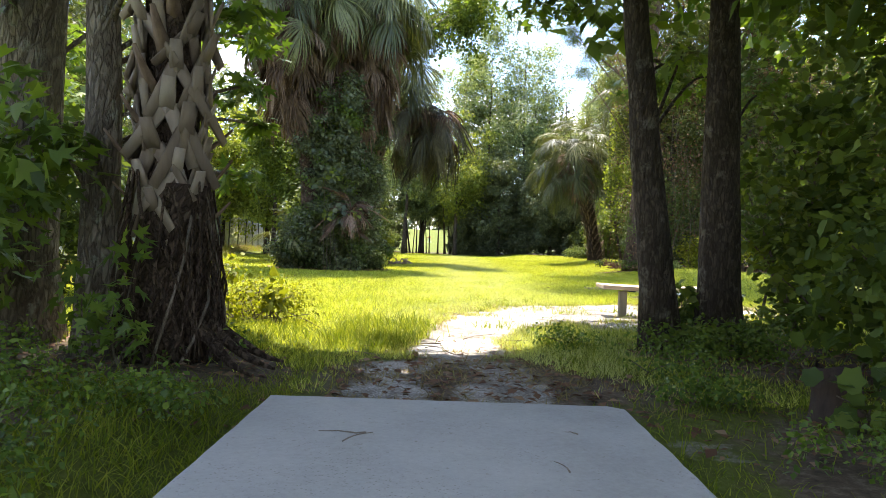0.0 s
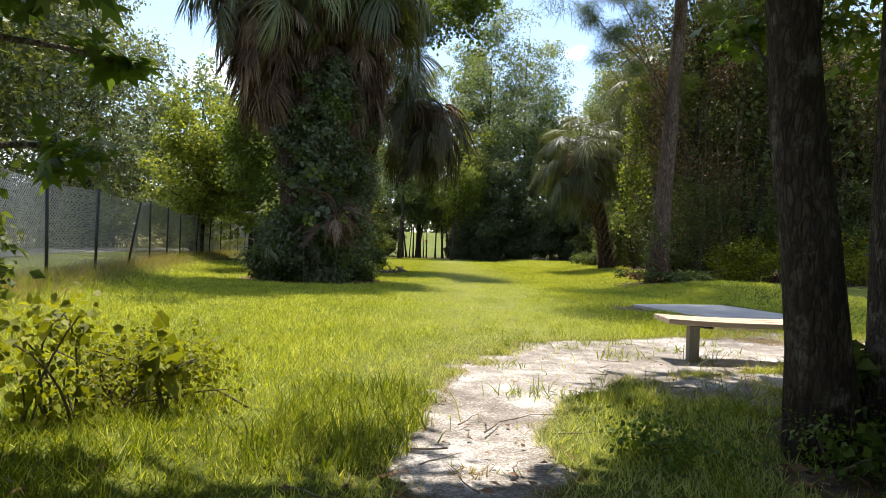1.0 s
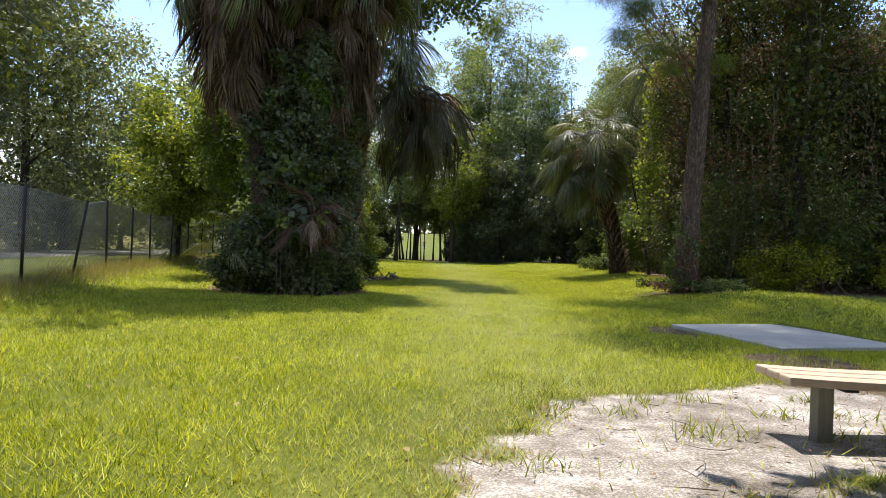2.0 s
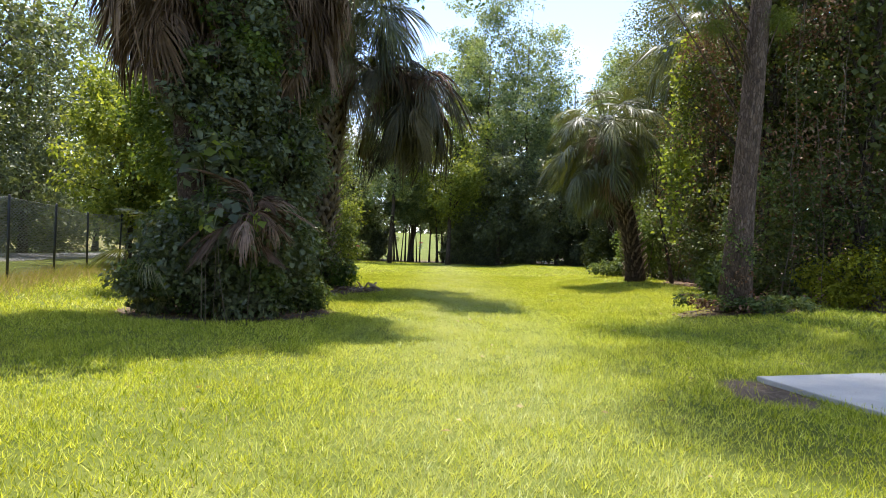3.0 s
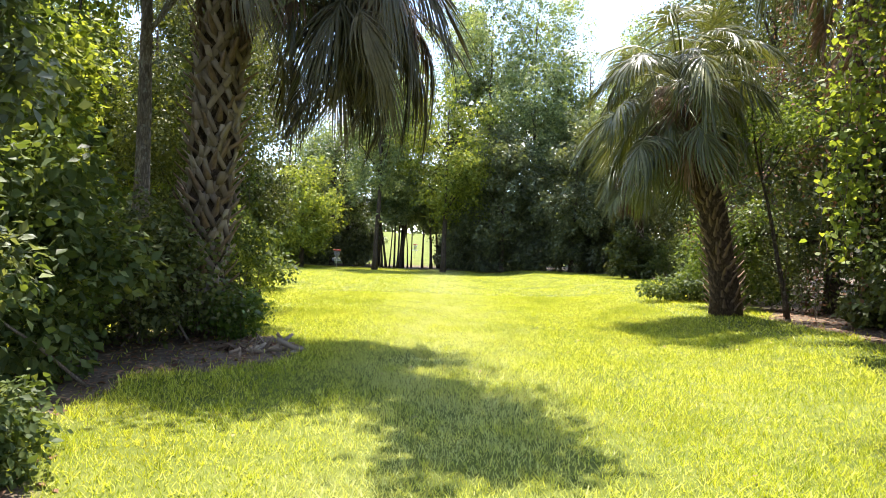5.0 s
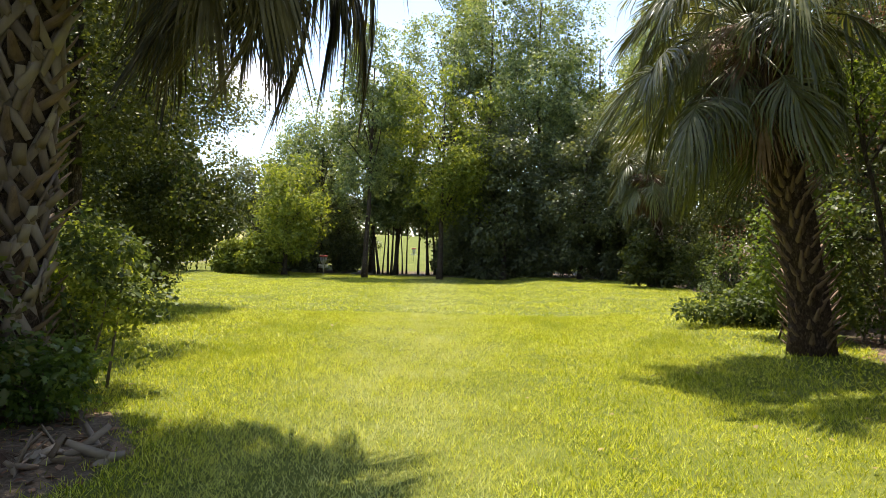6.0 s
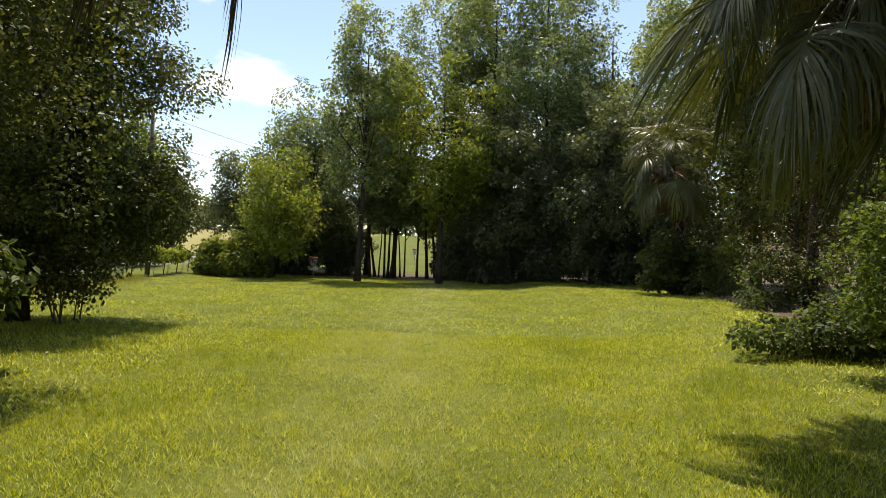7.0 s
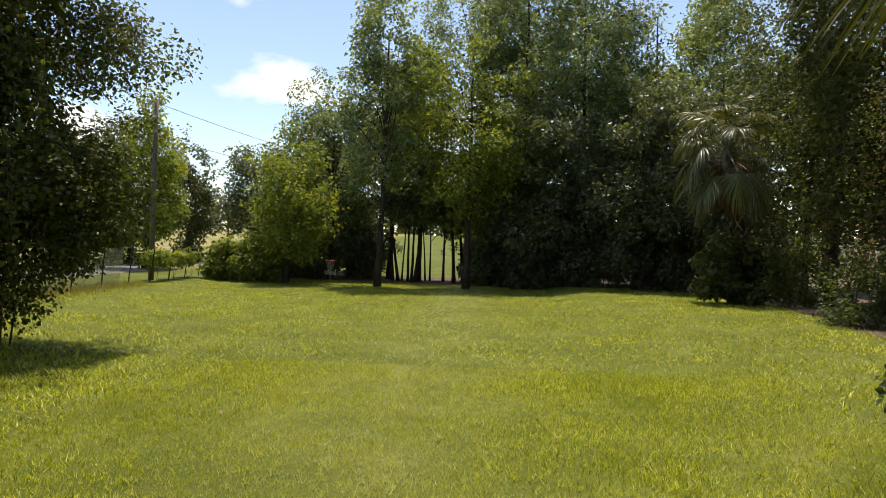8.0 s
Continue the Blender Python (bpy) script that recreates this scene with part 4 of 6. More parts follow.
def tree(name, label, x, y, height, radius, crown, leaf, material, bark, seed, lean=(0.0, 0.0), clumps=40, leaves=6000, shape=OVAL, group="", category="tree", limbs=7, clump_size=0.24, inner=0.35, sprays=(), squash=0.75, withered=0.0, lobes=9, heart=0):
    """A tree: tapered trunk, limbs that reach into the crown, and a ragged crown of leaf clumps.
    crown: its middle (east, north, up from the base) and its half sizes."""
    rng = np.random.default_rng(seed)
    z = float(land(x, y))
    root = thing(name, label, category, x, y, z, group=group)
    height = min(height, crown[0][2] + 0.5 * crown[1][2])
    levels = np.linspace(0, 1, 14)
    sway = 0.012 * height * np.cumsum(rng.normal(size=(14, 2)), axis=0) * levels[:, None] * 0.35
    line = np.stack([lean[0] * levels + sway[:, 0], lean[1] * levels + sway[:, 1], height * levels], -1)
    line[0] = (0, 0, -0.15)
    radii = radius * (1 - 0.8 * levels) * (1 + 0.35 * np.exp(-levels * 26))
    part("trunk", tube("trunk", line, radii, 14, 0.03, rng), bark, root, smooth=True)
    (cx, cy, cz), (rx, ry, rz) = crown
    cores = unit(rng.normal(size=(lobes, 3))) * rng.uniform(inner, 0.88, (lobes, 1)) ** (0.6 if lobes > 9 else 1.0)
    away = cores[rng.integers(0, lobes, clumps)] + unit(rng.normal(size=(clumps, 3))) * rng.uniform(0.08, 0.45, (clumps, 1))
    mids = np.array([cx, cy, cz]) + away * np.array([rx, ry, rz])
    mids[:, 2] = np.maximum(mids[:, 2], 0.3)
    sizes = clump_size * min(rx, ry, rz) * rng.uniform(0.7, 1.6, clumps) + 0.12
    low = len(sprays)
    if sprays:
        mids = np.concatenate([np.array([(a - x, b - y, c - z) for a, b, c, _ in sprays]), mids])
        sizes = np.concatenate([[r for *_, r in sprays], sizes])
    for k in range(limbs):
        goal = mids[k % len(mids)]
        start_f = min(0.96, max(0.12, (goal[2] / height) * rng.uniform(0.55, 0.85)))
        start = np.array([np.interp(start_f, levels, line[:, c]) for c in range(3)])
        bow = (start + goal) / 2 + np.array([0, 0, 0.12 * np.linalg.norm(goal - start)]) + 0.12 * rng.normal(size=3)
        r0 = 0.02 if k < low else max(0.02, radius * (1 - 0.8 * start_f) * 0.5)
        curve = [start * (1 - s) ** 2 + 2 * s * (1 - s) * bow + goal * s ** 2 for s in np.linspace(0, 1, 7)]
        part("limb", tube("limb", curve, np.linspace(r0, 0.012, 7), 7, 0.03, rng), bark, root, smooth=True)
    pts, out = clump_points(mids[low:], sizes[low:], leaves, rng, squash)
    if withered:
        dry = value_noise(pts[:, 0] * 2.2 + pts[:, 1], pts[:, 2] * 0.5, 0.6, seed) > 1 - 2 * withered
        v, f = leaf_arrays(pts[dry], leaf, shape, rng, out[dry], 0.0, 0.9)
        part("withered_vine", mesh_of("withered_vine", v, f), DEAD_LEAF, root, "brown withered vine hanging in the crown")
        pts, out = pts[~dry], out[~dry]
    v, f = leaf_arrays(pts, leaf, shape, rng, out)
    part("crown", mesh_of("crown", v, f), material, root)
    # big dark leaves added deep inside so crown gaps look shaded
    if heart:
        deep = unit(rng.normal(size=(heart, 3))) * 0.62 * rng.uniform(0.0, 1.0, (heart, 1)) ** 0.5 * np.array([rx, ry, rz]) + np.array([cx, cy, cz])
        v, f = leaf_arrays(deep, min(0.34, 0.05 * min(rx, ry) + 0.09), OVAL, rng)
        part("inner_foliage", mesh_of("inner_foliage", v, f), LEAF_DARK, root, "large dark leaves added inside the crown to read as shade")
    for k in range(low):
        needled = shape is NEEDLE
        pts, out = clump_points(mids[k:k + 1], sizes[k:k + 1], int(22 + 420 * sizes[k] ** 2) * (9 if needled else 1), rng, 0.6, 0.2)
        v, f = leaf_arrays(pts, 0.26 if needled else 0.13, NEEDLE if needled else STAR, rng, out, 0.8)
        tagged(part("bough", mesh_of("bough", v, f), material, root), kind="stuff")
    return root


def shrub(name, label, x, y, half, leaf, material, seed, clumps=30, leaves=4000, shape=OVAL, category="shrub", group="", stems=6, clump_size=0.3, base=0.0, inner=0.3, up=0.5, shoots=None):
    """A shrub or vine thicket: stems and a ragged mass of leaf clumps."""
    rng = np.random.default_rng(seed)
    z = float(land(x, y))
    root = thing(name, label, category, x, y, z, group=group)
    rx, ry, rz = half
    way = unit(rng.normal(size=(clumps, 3)))
    far = inner + (1 - inner) * rng.uniform(0, 1, clumps) ** 0.7
    mids = way * far[:, None] * np.array([rx, ry, rz]) + np.array([0, 0, base + rz * 0.9])
    sizes = clump_size * min(rx, ry, rz) * rng.uniform(0.6, 1.5, clumps) + 0.08
    mids[:, 2] = np.maximum(mids[:, 2], sizes * 0.7)
    for k in range(stems):
        goal = mids[k % clumps]
        foot = np.array([rx * 0.3 * rng.normal(), ry * 0.3 * rng.normal(), -0.05])
        bow = (foot + goal) / 2 + np.array([0.1 * rng.normal(), 0.1 * rng.normal(), 0.25 * goal[2]])
        curve = [foot * (1 - s) ** 2 + 2 * s * (1 - s) * bow + goal * s ** 2 for s in np.linspace(0, 1, 6)]
        part("stem", tube("stem", curve, np.linspace(0.004 + 0.018 * min(1.0, rz / 1.2), 0.003 + 0.003 * min(1.0, rz), 6), 6), VINE_STEM, root, smooth=True)
    pts, out = clump_points(mids, sizes, leaves, rng, 0.85)
    keep = pts[:, 2] > 0.02
    pts, out = pts[keep], out[keep]
    if shoots is not None:
        young = value_noise(pts[:, 0] + pts[:, 2], pts[:, 1] + pts[:, 2] * 0.7, 0.55, seed) > 0.25
        v, f = leaf_arrays(pts[young], leaf * 0.85, shape, rng, out[young], up, vary=0.5)
        part("young_foliage", mesh_of("young_foliage", v, f), shoots, root, "leaves of another tint")
        pts, out = pts[~young], out[~young]
    v, f = leaf_arrays(pts, leaf, shape, rng, out, up, vary=0.5)
    part("foliage", mesh_of("foliage", v, f), material, root)
    return root


def hanging_vines(label, lines, leaf, material, seed, per_metre=40, spread=0.10, shape=HEART):
    """Vines that hang from a height: each line is (x, y, top, length)."""
    rng = np.random.default_rng(seed)
    for x, y, top, length in lines:
        root = thing("hanging_vine", label, "vine", x, y, top, group="hanging vines")
        n = max(5, int(length * 3))
        s = np.linspace(0, 1, n)
        curve = np.stack([0.05 * np.cumsum(rng.normal(size=n)), 0.05 * np.cumsum(rng.normal(size=n)), -length * s], -1)
        part("stem", tube("stem", curve, 0.006, 5), VINE_STEM, root)
        count = int(per_metre * length)
        at = rng.uniform(0, 1, count)
        pts = np.stack([np.interp(at, s, curve[:, c]) for c in range(3)], -1) + spread * rng.normal(size=(count, 3))
        v, f = leaf_arrays(pts, leaf, shape, rng, None, 0.3, 0.6)
        part("foliage", mesh_of("foliage", v, f), material, root)


# the shady edge by the first pad
tree("sweetgum_tree", "broad grey ridged trunk shading the tee pad", -3.05, 5.0, 9.5, 0.27, ((0.5, -0.6, 6.8), (2.8, 2.8, 2.6)), 0.2, LEAF_GUM, BARK_OAK, 31, (0.2, 0.1), 110, 14000, OVAL, "trees by the tee pad", clump_size=0.2, inner=0.08, lobes=40,
     sprays=[(-3.3, 4.6, 2.6, 0.5), (-2.9, 4.3, 2.9, 0.4), (-4.2, 7.5, 2.3, 0.8), (-4.8, 8.5, 3.2, 0.9), (-3.6, 8.6, 3.6, 0.7), (-1.9, 5.5, 2.0, 0.28), (-2.2, 5.7, 2.7, 0.4)])
tree("sweetgum_tree", "slim grey lichened trunk beside the booted palm", -2.2, 4.55, 8.0, 0.135, ((0.5, -0.4, 6.2), (2.6, 2.3, 2.2)), 0.18, LEAF_GUM, BARK_OAK, 32, (-0.12, 0.1), 80, 9000, OVAL, "trees by the tee pad", limbs=10, clump_size=0.2, inner=0.08, lobes=40,
     # last three boughs are out of view, added to shade the ground
     sprays=[(-1.55, 5.4, 2.1, 0.25), (-1.45, 5.0, 2.5, 0.25), (-1.75, 4.0, 2.7, 0.3), (-1.7, 6.2, 2.7, 0.35), (-2.3, 4.2, 1.5, 0.25), (-1.72, 5.85, 1.45, 0.22), (-1.62, 6.0, 1.9, 0.2), (-0.65, 8.2, 6.0, 0.6), (-0.95, 7.2, 5.6, 0.6), (-1.5, 6.7, 5.6, 0.55)])
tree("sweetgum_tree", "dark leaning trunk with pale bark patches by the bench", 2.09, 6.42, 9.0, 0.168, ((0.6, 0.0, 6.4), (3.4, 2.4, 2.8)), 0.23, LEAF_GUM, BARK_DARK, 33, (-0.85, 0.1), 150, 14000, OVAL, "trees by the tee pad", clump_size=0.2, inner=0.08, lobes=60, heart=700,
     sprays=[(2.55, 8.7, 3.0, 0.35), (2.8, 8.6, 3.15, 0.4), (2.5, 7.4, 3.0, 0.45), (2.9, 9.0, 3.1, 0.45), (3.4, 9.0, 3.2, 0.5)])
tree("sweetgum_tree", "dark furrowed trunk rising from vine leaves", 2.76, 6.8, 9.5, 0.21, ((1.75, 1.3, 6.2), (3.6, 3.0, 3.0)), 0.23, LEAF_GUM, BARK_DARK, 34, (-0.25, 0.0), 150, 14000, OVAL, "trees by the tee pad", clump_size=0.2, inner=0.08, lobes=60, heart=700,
     sprays=[(3.9, 8.6, 2.9, 0.6)])
# trunk and crown out of view, added to shade the pad; low boughs show
tree("sweetgum_tree", "leafy sweetgum hanging over the concrete pad, its unseen crown added for shade", 0.6, -3.2, 10.0, 0.25, ((0.0, 6.2, 7.6), (5.6, 4.8, 2.4)), 0.37, LEAF_GUM, BARK_OAK, 35, (0, 0.6), 240, 16000, OVAL, "trees by the tee pad", clump_size=0.26, inner=0.08, lobes=90,
     sprays=[(0.9, 7.0, 3.4, 0.4), (0.2, 6.8, 3.5, 0.35), (1.4, 7.4, 3.5, 0.4), (-0.5, 6.6, 3.6, 0.35)])

# hidden tree, added so its dense crown darkens the vines
tree("sweetgum_tree", "unseen sweetgum added behind the vine thicket to shade it", 6.4, 3.0, 9.0, 0.2, ((0.0, 3.4, 6.8), (4.4, 4.6, 2.6)), 0.33, LEAF_GUM, BARK_DARK, 36, (0, 0), 240, 15000, OVAL, "trees by the tee pad", clump_size=0.26, inner=0.08, lobes=90, heart=900)
# trees out of view, added to cut sky light from behind
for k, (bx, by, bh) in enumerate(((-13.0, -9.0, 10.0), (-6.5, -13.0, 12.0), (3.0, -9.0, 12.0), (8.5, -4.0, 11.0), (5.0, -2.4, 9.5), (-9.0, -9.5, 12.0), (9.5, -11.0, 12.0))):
    tree("broadleaf_tree", "unseen dense tree added behind the tee pad to block sky light", bx, by, bh * 0.9, 0.22, ((0, 0, bh * 0.5), (3.4, 3.2, bh * 0.5)), 0.45, LEAF_DARK, BARK_DARK, 400 + k, (0, 0), 90, 3600, OVAL, "woodland behind the tee pad", limbs=5, heart=400)
shrub("grape_vine_thicket", "thick wall of broad grape leaves in deep shade", 5.3, 6.0, (1.9, 2.2, 2.0), 0.10, LEAF_VINE, 41, 110, 6500, GRAPE, "vine", "vines by the tee pad", 10, 0.24)
shrub("grape_vine_thicket", "low tangle of grape leaves round a stump", 3.3, 4.4, (0.75, 1.1, 0.75), 0.085, LEAF_VINE, 42, 50, 2300, GRAPE, "vine", "vines by the tee pad", 8, 0.3)
shrub("grape_vine_thicket", "tall screen of grape leaves beside the dark trunks", 3.9, 7.4, (0.75, 0.6, 1.5), 0.085, LEAF_VINE, 40, 60, 2800, GRAPE, "vine", "vines by the tee pad", 8, 0.3)
shrub("grape_vine_thicket", "high curtain of grape leaves hanging over the thicket", 6.2, 8.4, (2.2, 2.0, 2.4), 0.10, LEAF_VINE, 43, 80, 3400, GRAPE, "vine", "vines by the tee pad", 8, 0.26, base=1.0)
shrub("grape_vine_thicket", "grape leaves trailing over a rotten stump", 2.3, 3.66, (0.3, 0.16, 0.2), 0.1, LEAF_VINE, 50, 10, 34, GRAPE, "vine", "vines by the tee pad", 6, 0.35)
shrub("sweetgum_sapling", "dark sweetgum sapling with star-shaped leaves in shade", -2.8, 4.05, (0.7, 0.7, 0.75), 0.13, LEAF_GUM, 44, 30, 1000, STAR, "shrub", "saplings by the tee pad", 7, 0.32, base=0.25)
shrub("sweetgum_sapling", "small sweetgum sapling against the palm roots", -1.85, 3.95, (0.3, 0.2, 0.35), 0.09, LEAF_GUM, 45, 14, 130, STAR, "shrub", "saplings by the tee pad", 4, 0.35, base=0.1)
shrub("leafy_weeds", "sunlit yellow-green weeds at the lawn edge", -1.75, 6.7, (0.7, 0.5, 0.26), 0.032, WEED, 46, 60, 2400, OVAL, "weeds", "weeds at the lawn edge", 34, 0.3)
shrub("leafy_weeds", "bright weeds climbing beside the booted palm", -1.95, 6.1, (0.26, 0.3, 0.34), 0.042, WEED, 47, 30, 420, HEART, "weeds", "weeds at the lawn edge", 10, 0.32)
shrub("leafy_weeds", "tall drooping weed stalk at the lawn edge", -1.54, 6.45, (0.08, 0.08, 0.26), 0.10, WEED, 49, 8, 40, HEART, "weeds", "weeds at the lawn edge", 3, 0.5)
shrub("leafy_weeds", "dark vine leaves between two trunks", 2.46, 6.9, (0.16, 0.14, 0.3), 0.07, LEAF_VINE, 410, 20, 420, HEART, "weeds", "weeds at the lawn edge", 6, 0.5)
shrub("leafy_weeds", "shaded weeds at the foot of dark trunks", 2.4, 6.1, (0.6, 0.5, 0.15), 0.065, LEAF_VINE, 48, 36, 1100, OVAL, "weeds", "weeds at the lawn edge", 12, 0.5)

for k, (wx, wy, hx, hz) in enumerate(((-1.6, 4.6, 0.4, 0.10), (-2.2, 3.6, 0.5, 0.14), (-1.3, 3.2, 0.3, 0.08), (-2.6, 2.6, 0.6, 0.12), (1.7, 5.0, 0.4, 0.12), (2.1, 6.0, 0.5, 0.16), (1.6, 4.2, 0.3, 0.09), (1.9, 3.0, 0.4, 0.1), (2.6, 5.4, 0.5, 0.25), (1.2, 6.3, 0.4, 0.10), (-2.2, 2.2, 0.5, 0.1), (-1.7, 2.5, 0.45, 0.08), (-1.4, 1.9, 0.35, 0.07), (-2.7, 1.8, 0.5, 0.1), (-1.9, 3.1, 0.45, 0.09), (-3.1, 2.7, 0.5, 0.12))):
    shrub("low_weeds", "low shaded weeds beside the concrete pad", wx, wy, (hx, hx, hz), 0.03, LEAF_GUM, 420 + k, 30, 800, OVAL, "weeds", "low weeds by the tee pad", 5, 0.5)

shrub("vine_thicket", "shadowy shrubs beyond the grey trunks", -5.0, 8.3, (1.2, 1.0, 1.2), 0.12, LEAF_BUSH, 431, 40, 4200, OVAL, "thicket", "shrubs beyond the grey trunks", 6, 0.3, shoots=LEAF_VINE)
shrub("vine_thicket", "shadowy shrubs beyond the grey trunks", -6.2, 6.4, (1.0, 1.0, 0.8), 0.12, LEAF_BUSH, 432, 40, 4200, OVAL, "thicket", "shrubs beyond the grey trunks", 6, 0.3)

# the palm thicket
shrub("leafy_sprig", "yellow-green broad-leaved sprig in the thicket's face", -3.36, 19.35, (0.17, 0.14, 0.12), 0.19, LEAF_YELLOW, 341, 6, 18, OVAL, "shrub", "sprigs in the thicket", 1, 0.5, base=1.6)
shrub("leafy_sprig", "yellow-green broad-leaved sprig in the thicket's face", -2.62, 19.35, (0.16, 0.14, 0.1), 0.18, LEAF_YELLOW, 342, 6, 16, OVAL, "shrub", "sprigs in the thicket", 1, 0.5, base=1.6)
shrub("leafy_sprig", "broad dark green leaves standing out of the thicket", -3.0, 19.4, (0.34, 0.2, 0.26), 0.2, LEAF_SHADE_TINT, 344, 12, 90, OVAL, "shrub", "sprigs in the thicket", 1, 0.5, base=1.3)
shrub("leafy_sprig", "broad dark green leaves standing out of the thicket", -3.5, 19.6, (0.4, 0.2, 0.4), 0.19, LEAF_SHADE_TINT, 345, 14, 120, OVAL, "shrub", "sprigs in the thicket", 1, 0.5, base=2.3)
shrub("leafy_sprig", "yellow-green broad-leaved sprig in the thicket's face", -3.35, 19.6, (0.16, 0.12, 0.1), 0.18, LEAF_YELLOW, 343, 6, 14, OVAL, "shrub", "sprigs in the thicket", 1, 0.5, base=2.65)
shrub("vine_thicket", "dense dark thicket of vines and shrubs round palm trunks", -3.38, 20.8, (1.45, 1.35, 1.3), 0.10, LEAF_SHADE_TINT, 51, 190, 21000, OVAL, "thicket", "palm thicket", 2, 0.22, shoots=LEAF_BUSH)
shrub("vine_thicket", "vine-clad palm trunk thick with dark leaves", -3.45, 21.1, (1.15, 0.95, 2.7), 0.11, LEAF_SHADE_TINT, 52, 170, 19000, OVAL, "thicket", "palm thicket", 0, 0.24, base=1.3, shoots=LEAF_VINE)
shrub("vine_thicket", "low leafy spill of vines at the thicket's side", -2.5, 22.2, (0.6, 0.9, 0.35), 0.07, LEAF_BUSH, 59, 50, 4200, OVAL, "thicket", "palm thicket", 8, 0.35, shoots=LEAF_DARK)
shrub("vine_thicket", "low leafy spill of vines at the thicket's side", -4.55, 20.7, (0.75, 0.7, 0.5), 0.09, LEAF_SHADE_TINT, 60, 50, 4200, OVAL, "thicket", "palm thicket", 2, 0.35, shoots=LEAF_BUSH)
shrub("vine_thicket", "dark vines climbing the second palm trunk", -2.65, 22.2, (0.7, 0.65, 2.6), 0.09, LEAF_SHADE_TINT, 69, 90, 10000, OVAL, "thicket", "palm thicket", 0, 0.35, base=0.8, shoots=LEAF_BUSH)
# crown above the view, added to darken the thicket and lawn below
tree("broadleaf_tree", "unseen tall oak added above the palm thicket to cast shade", -5.0, 24.6, 10.5, 0.2, ((-1.8, -4.0, 11.2), (3.4, 3.2, 1.9)), 0.2, LEAF_DARK, BARK_DARK, 66, (0.1, -1.5), 110, 9000, OVAL, "palm thicket", limbs=9, clump_size=0.3, inner=0.1, lobes=40)
shrub("vine_thicket", "low dark shrubs behind the palm thicket", -4.4, 25.2, (1.5, 2.6, 1.6), 0.13, LEAF_BUSH, 53, 100, 13000, OVAL, "thicket", "palm thicket", 8, 0.26, shoots=LEAF_VINE)
shrub("vine_thicket", "shadowy shrubs round the bristling palm", -3.9, 28.6, (1.3, 1.4, 1.2), 0.09, LEAF_DARK, 54, 70, 11000, OVAL, "thicket", "palm thicket", 8, 0.3)
tree("vine_clad_tree", "sunlit leafy tree behind the hanging palms", -6.4, 27.0, 7.5, 0.14, ((0, 0, 4.6), (1.9, 2.6, 3.0)), 0.13, LEAF_VINE, BARK_DARK, 57, (0.2, 0), 90, 14000, OVAL, "palm thicket")
shrub("leafy_shrub", "sunlit yellow-green shrub beside the bristling palm", -3.1, 30.7, (0.8, 0.8, 1.25), 0.075, LEAF_BUSH, 55, 60, 6500, OVAL, "shrub", "palm thicket", 9, 0.26, shoots=LEAF_YELLOW)
shrub("leafy_shrub", "bright backlit shrub at the edge of the far lawn", -6.0, 34.8, (1.5, 1.7, 1.3), 0.12, LEAF_BUSH, 56, 70, 9000, HEART, "shrub", "palm thicket", 9, 0.26)

shrub("leafy_shrub", "dark low shrub at the bristling palm's foot", -2.8, 29.3, (0.6, 0.5, 0.5), 0.09, LEAF_GUM, 570, 40, 1500, STAR, "shrub", "palm thicket", 9, 0.3)
tree("vine_clad_tree", "dense dark tree hung with vines behind the bristling palm", -5.4, 34.6, 9.0, 0.16, ((0, 0, 5.6), (2.3, 2.2, 3.9)), 0.08, LEAF_DARK, BARK_DARK, 571, (0.2, 0), 110, 26000, OVAL, "palm thicket", clump_size=0.22, lobes=22, heart=900)
tree("broadleaf_tree", "slender dark tree leaning out above the palms", -4.7, 29.9, 10.5, 0.17, ((3.9, -1.7, 9.8), (2.6, 2.4, 1.9)), 0.15, LEAF_VINE, BARK_OAK, 58, (0.2, 0.3), 80, 9000, OVAL, "palm thicket")

# left edge of the far lawn
tree("vine_clad_tree", "dark vine-draped tree hanging over the lawn", -8.6, 42.0, 9.0, 0.22, ((0.65, 0, 7.1), (2.7, 3.6, 4.6)), 0.10, LEAF_DARK, BARK_DARK, 61, (0.3, 0), 190, 64000, OVAL, "trees along the fence", clump_size=0.2, lobes=30, heart=3500)
shrub("vine_thicket", "dark vine mass trailing to the lawn", -7.7, 42.0, (1.5, 1.7, 2.7), 0.1, LEAF_DARK, 62, 110, 20000, OVAL, "thicket", "trees along the fence", 8, 0.3, base=0.2)
shrub("vine_thicket", "dark vines draped low from the tree over the lawn", -6.0, 42.0, (1.2, 1.4, 1.5), 0.1, LEAF_DARK, 68, 70, 11000, OVAL, "thicket", "trees along the fence", 0, 0.3, base=1.7, shoots=LEAF_BUSH)
tree("vine_clad_tree", "dark leafy tree between thicket and draped tree", -8.0, 37.6, 9.0, 0.16, ((0, 0, 5.4), (2.4, 2.4, 4.6)), 0.09, LEAF_DARK, BARK_DARK, 65, (0.2, 0), 120, 26000, TWIN, "trees along the fence", clump_size=0.22)
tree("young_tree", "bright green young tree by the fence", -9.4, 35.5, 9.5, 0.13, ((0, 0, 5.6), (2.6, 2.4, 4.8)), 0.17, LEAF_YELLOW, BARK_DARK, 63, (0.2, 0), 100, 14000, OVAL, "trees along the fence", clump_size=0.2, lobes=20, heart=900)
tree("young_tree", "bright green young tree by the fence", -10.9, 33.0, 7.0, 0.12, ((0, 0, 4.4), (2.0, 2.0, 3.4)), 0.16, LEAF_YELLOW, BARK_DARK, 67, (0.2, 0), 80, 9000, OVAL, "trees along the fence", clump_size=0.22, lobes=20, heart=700)
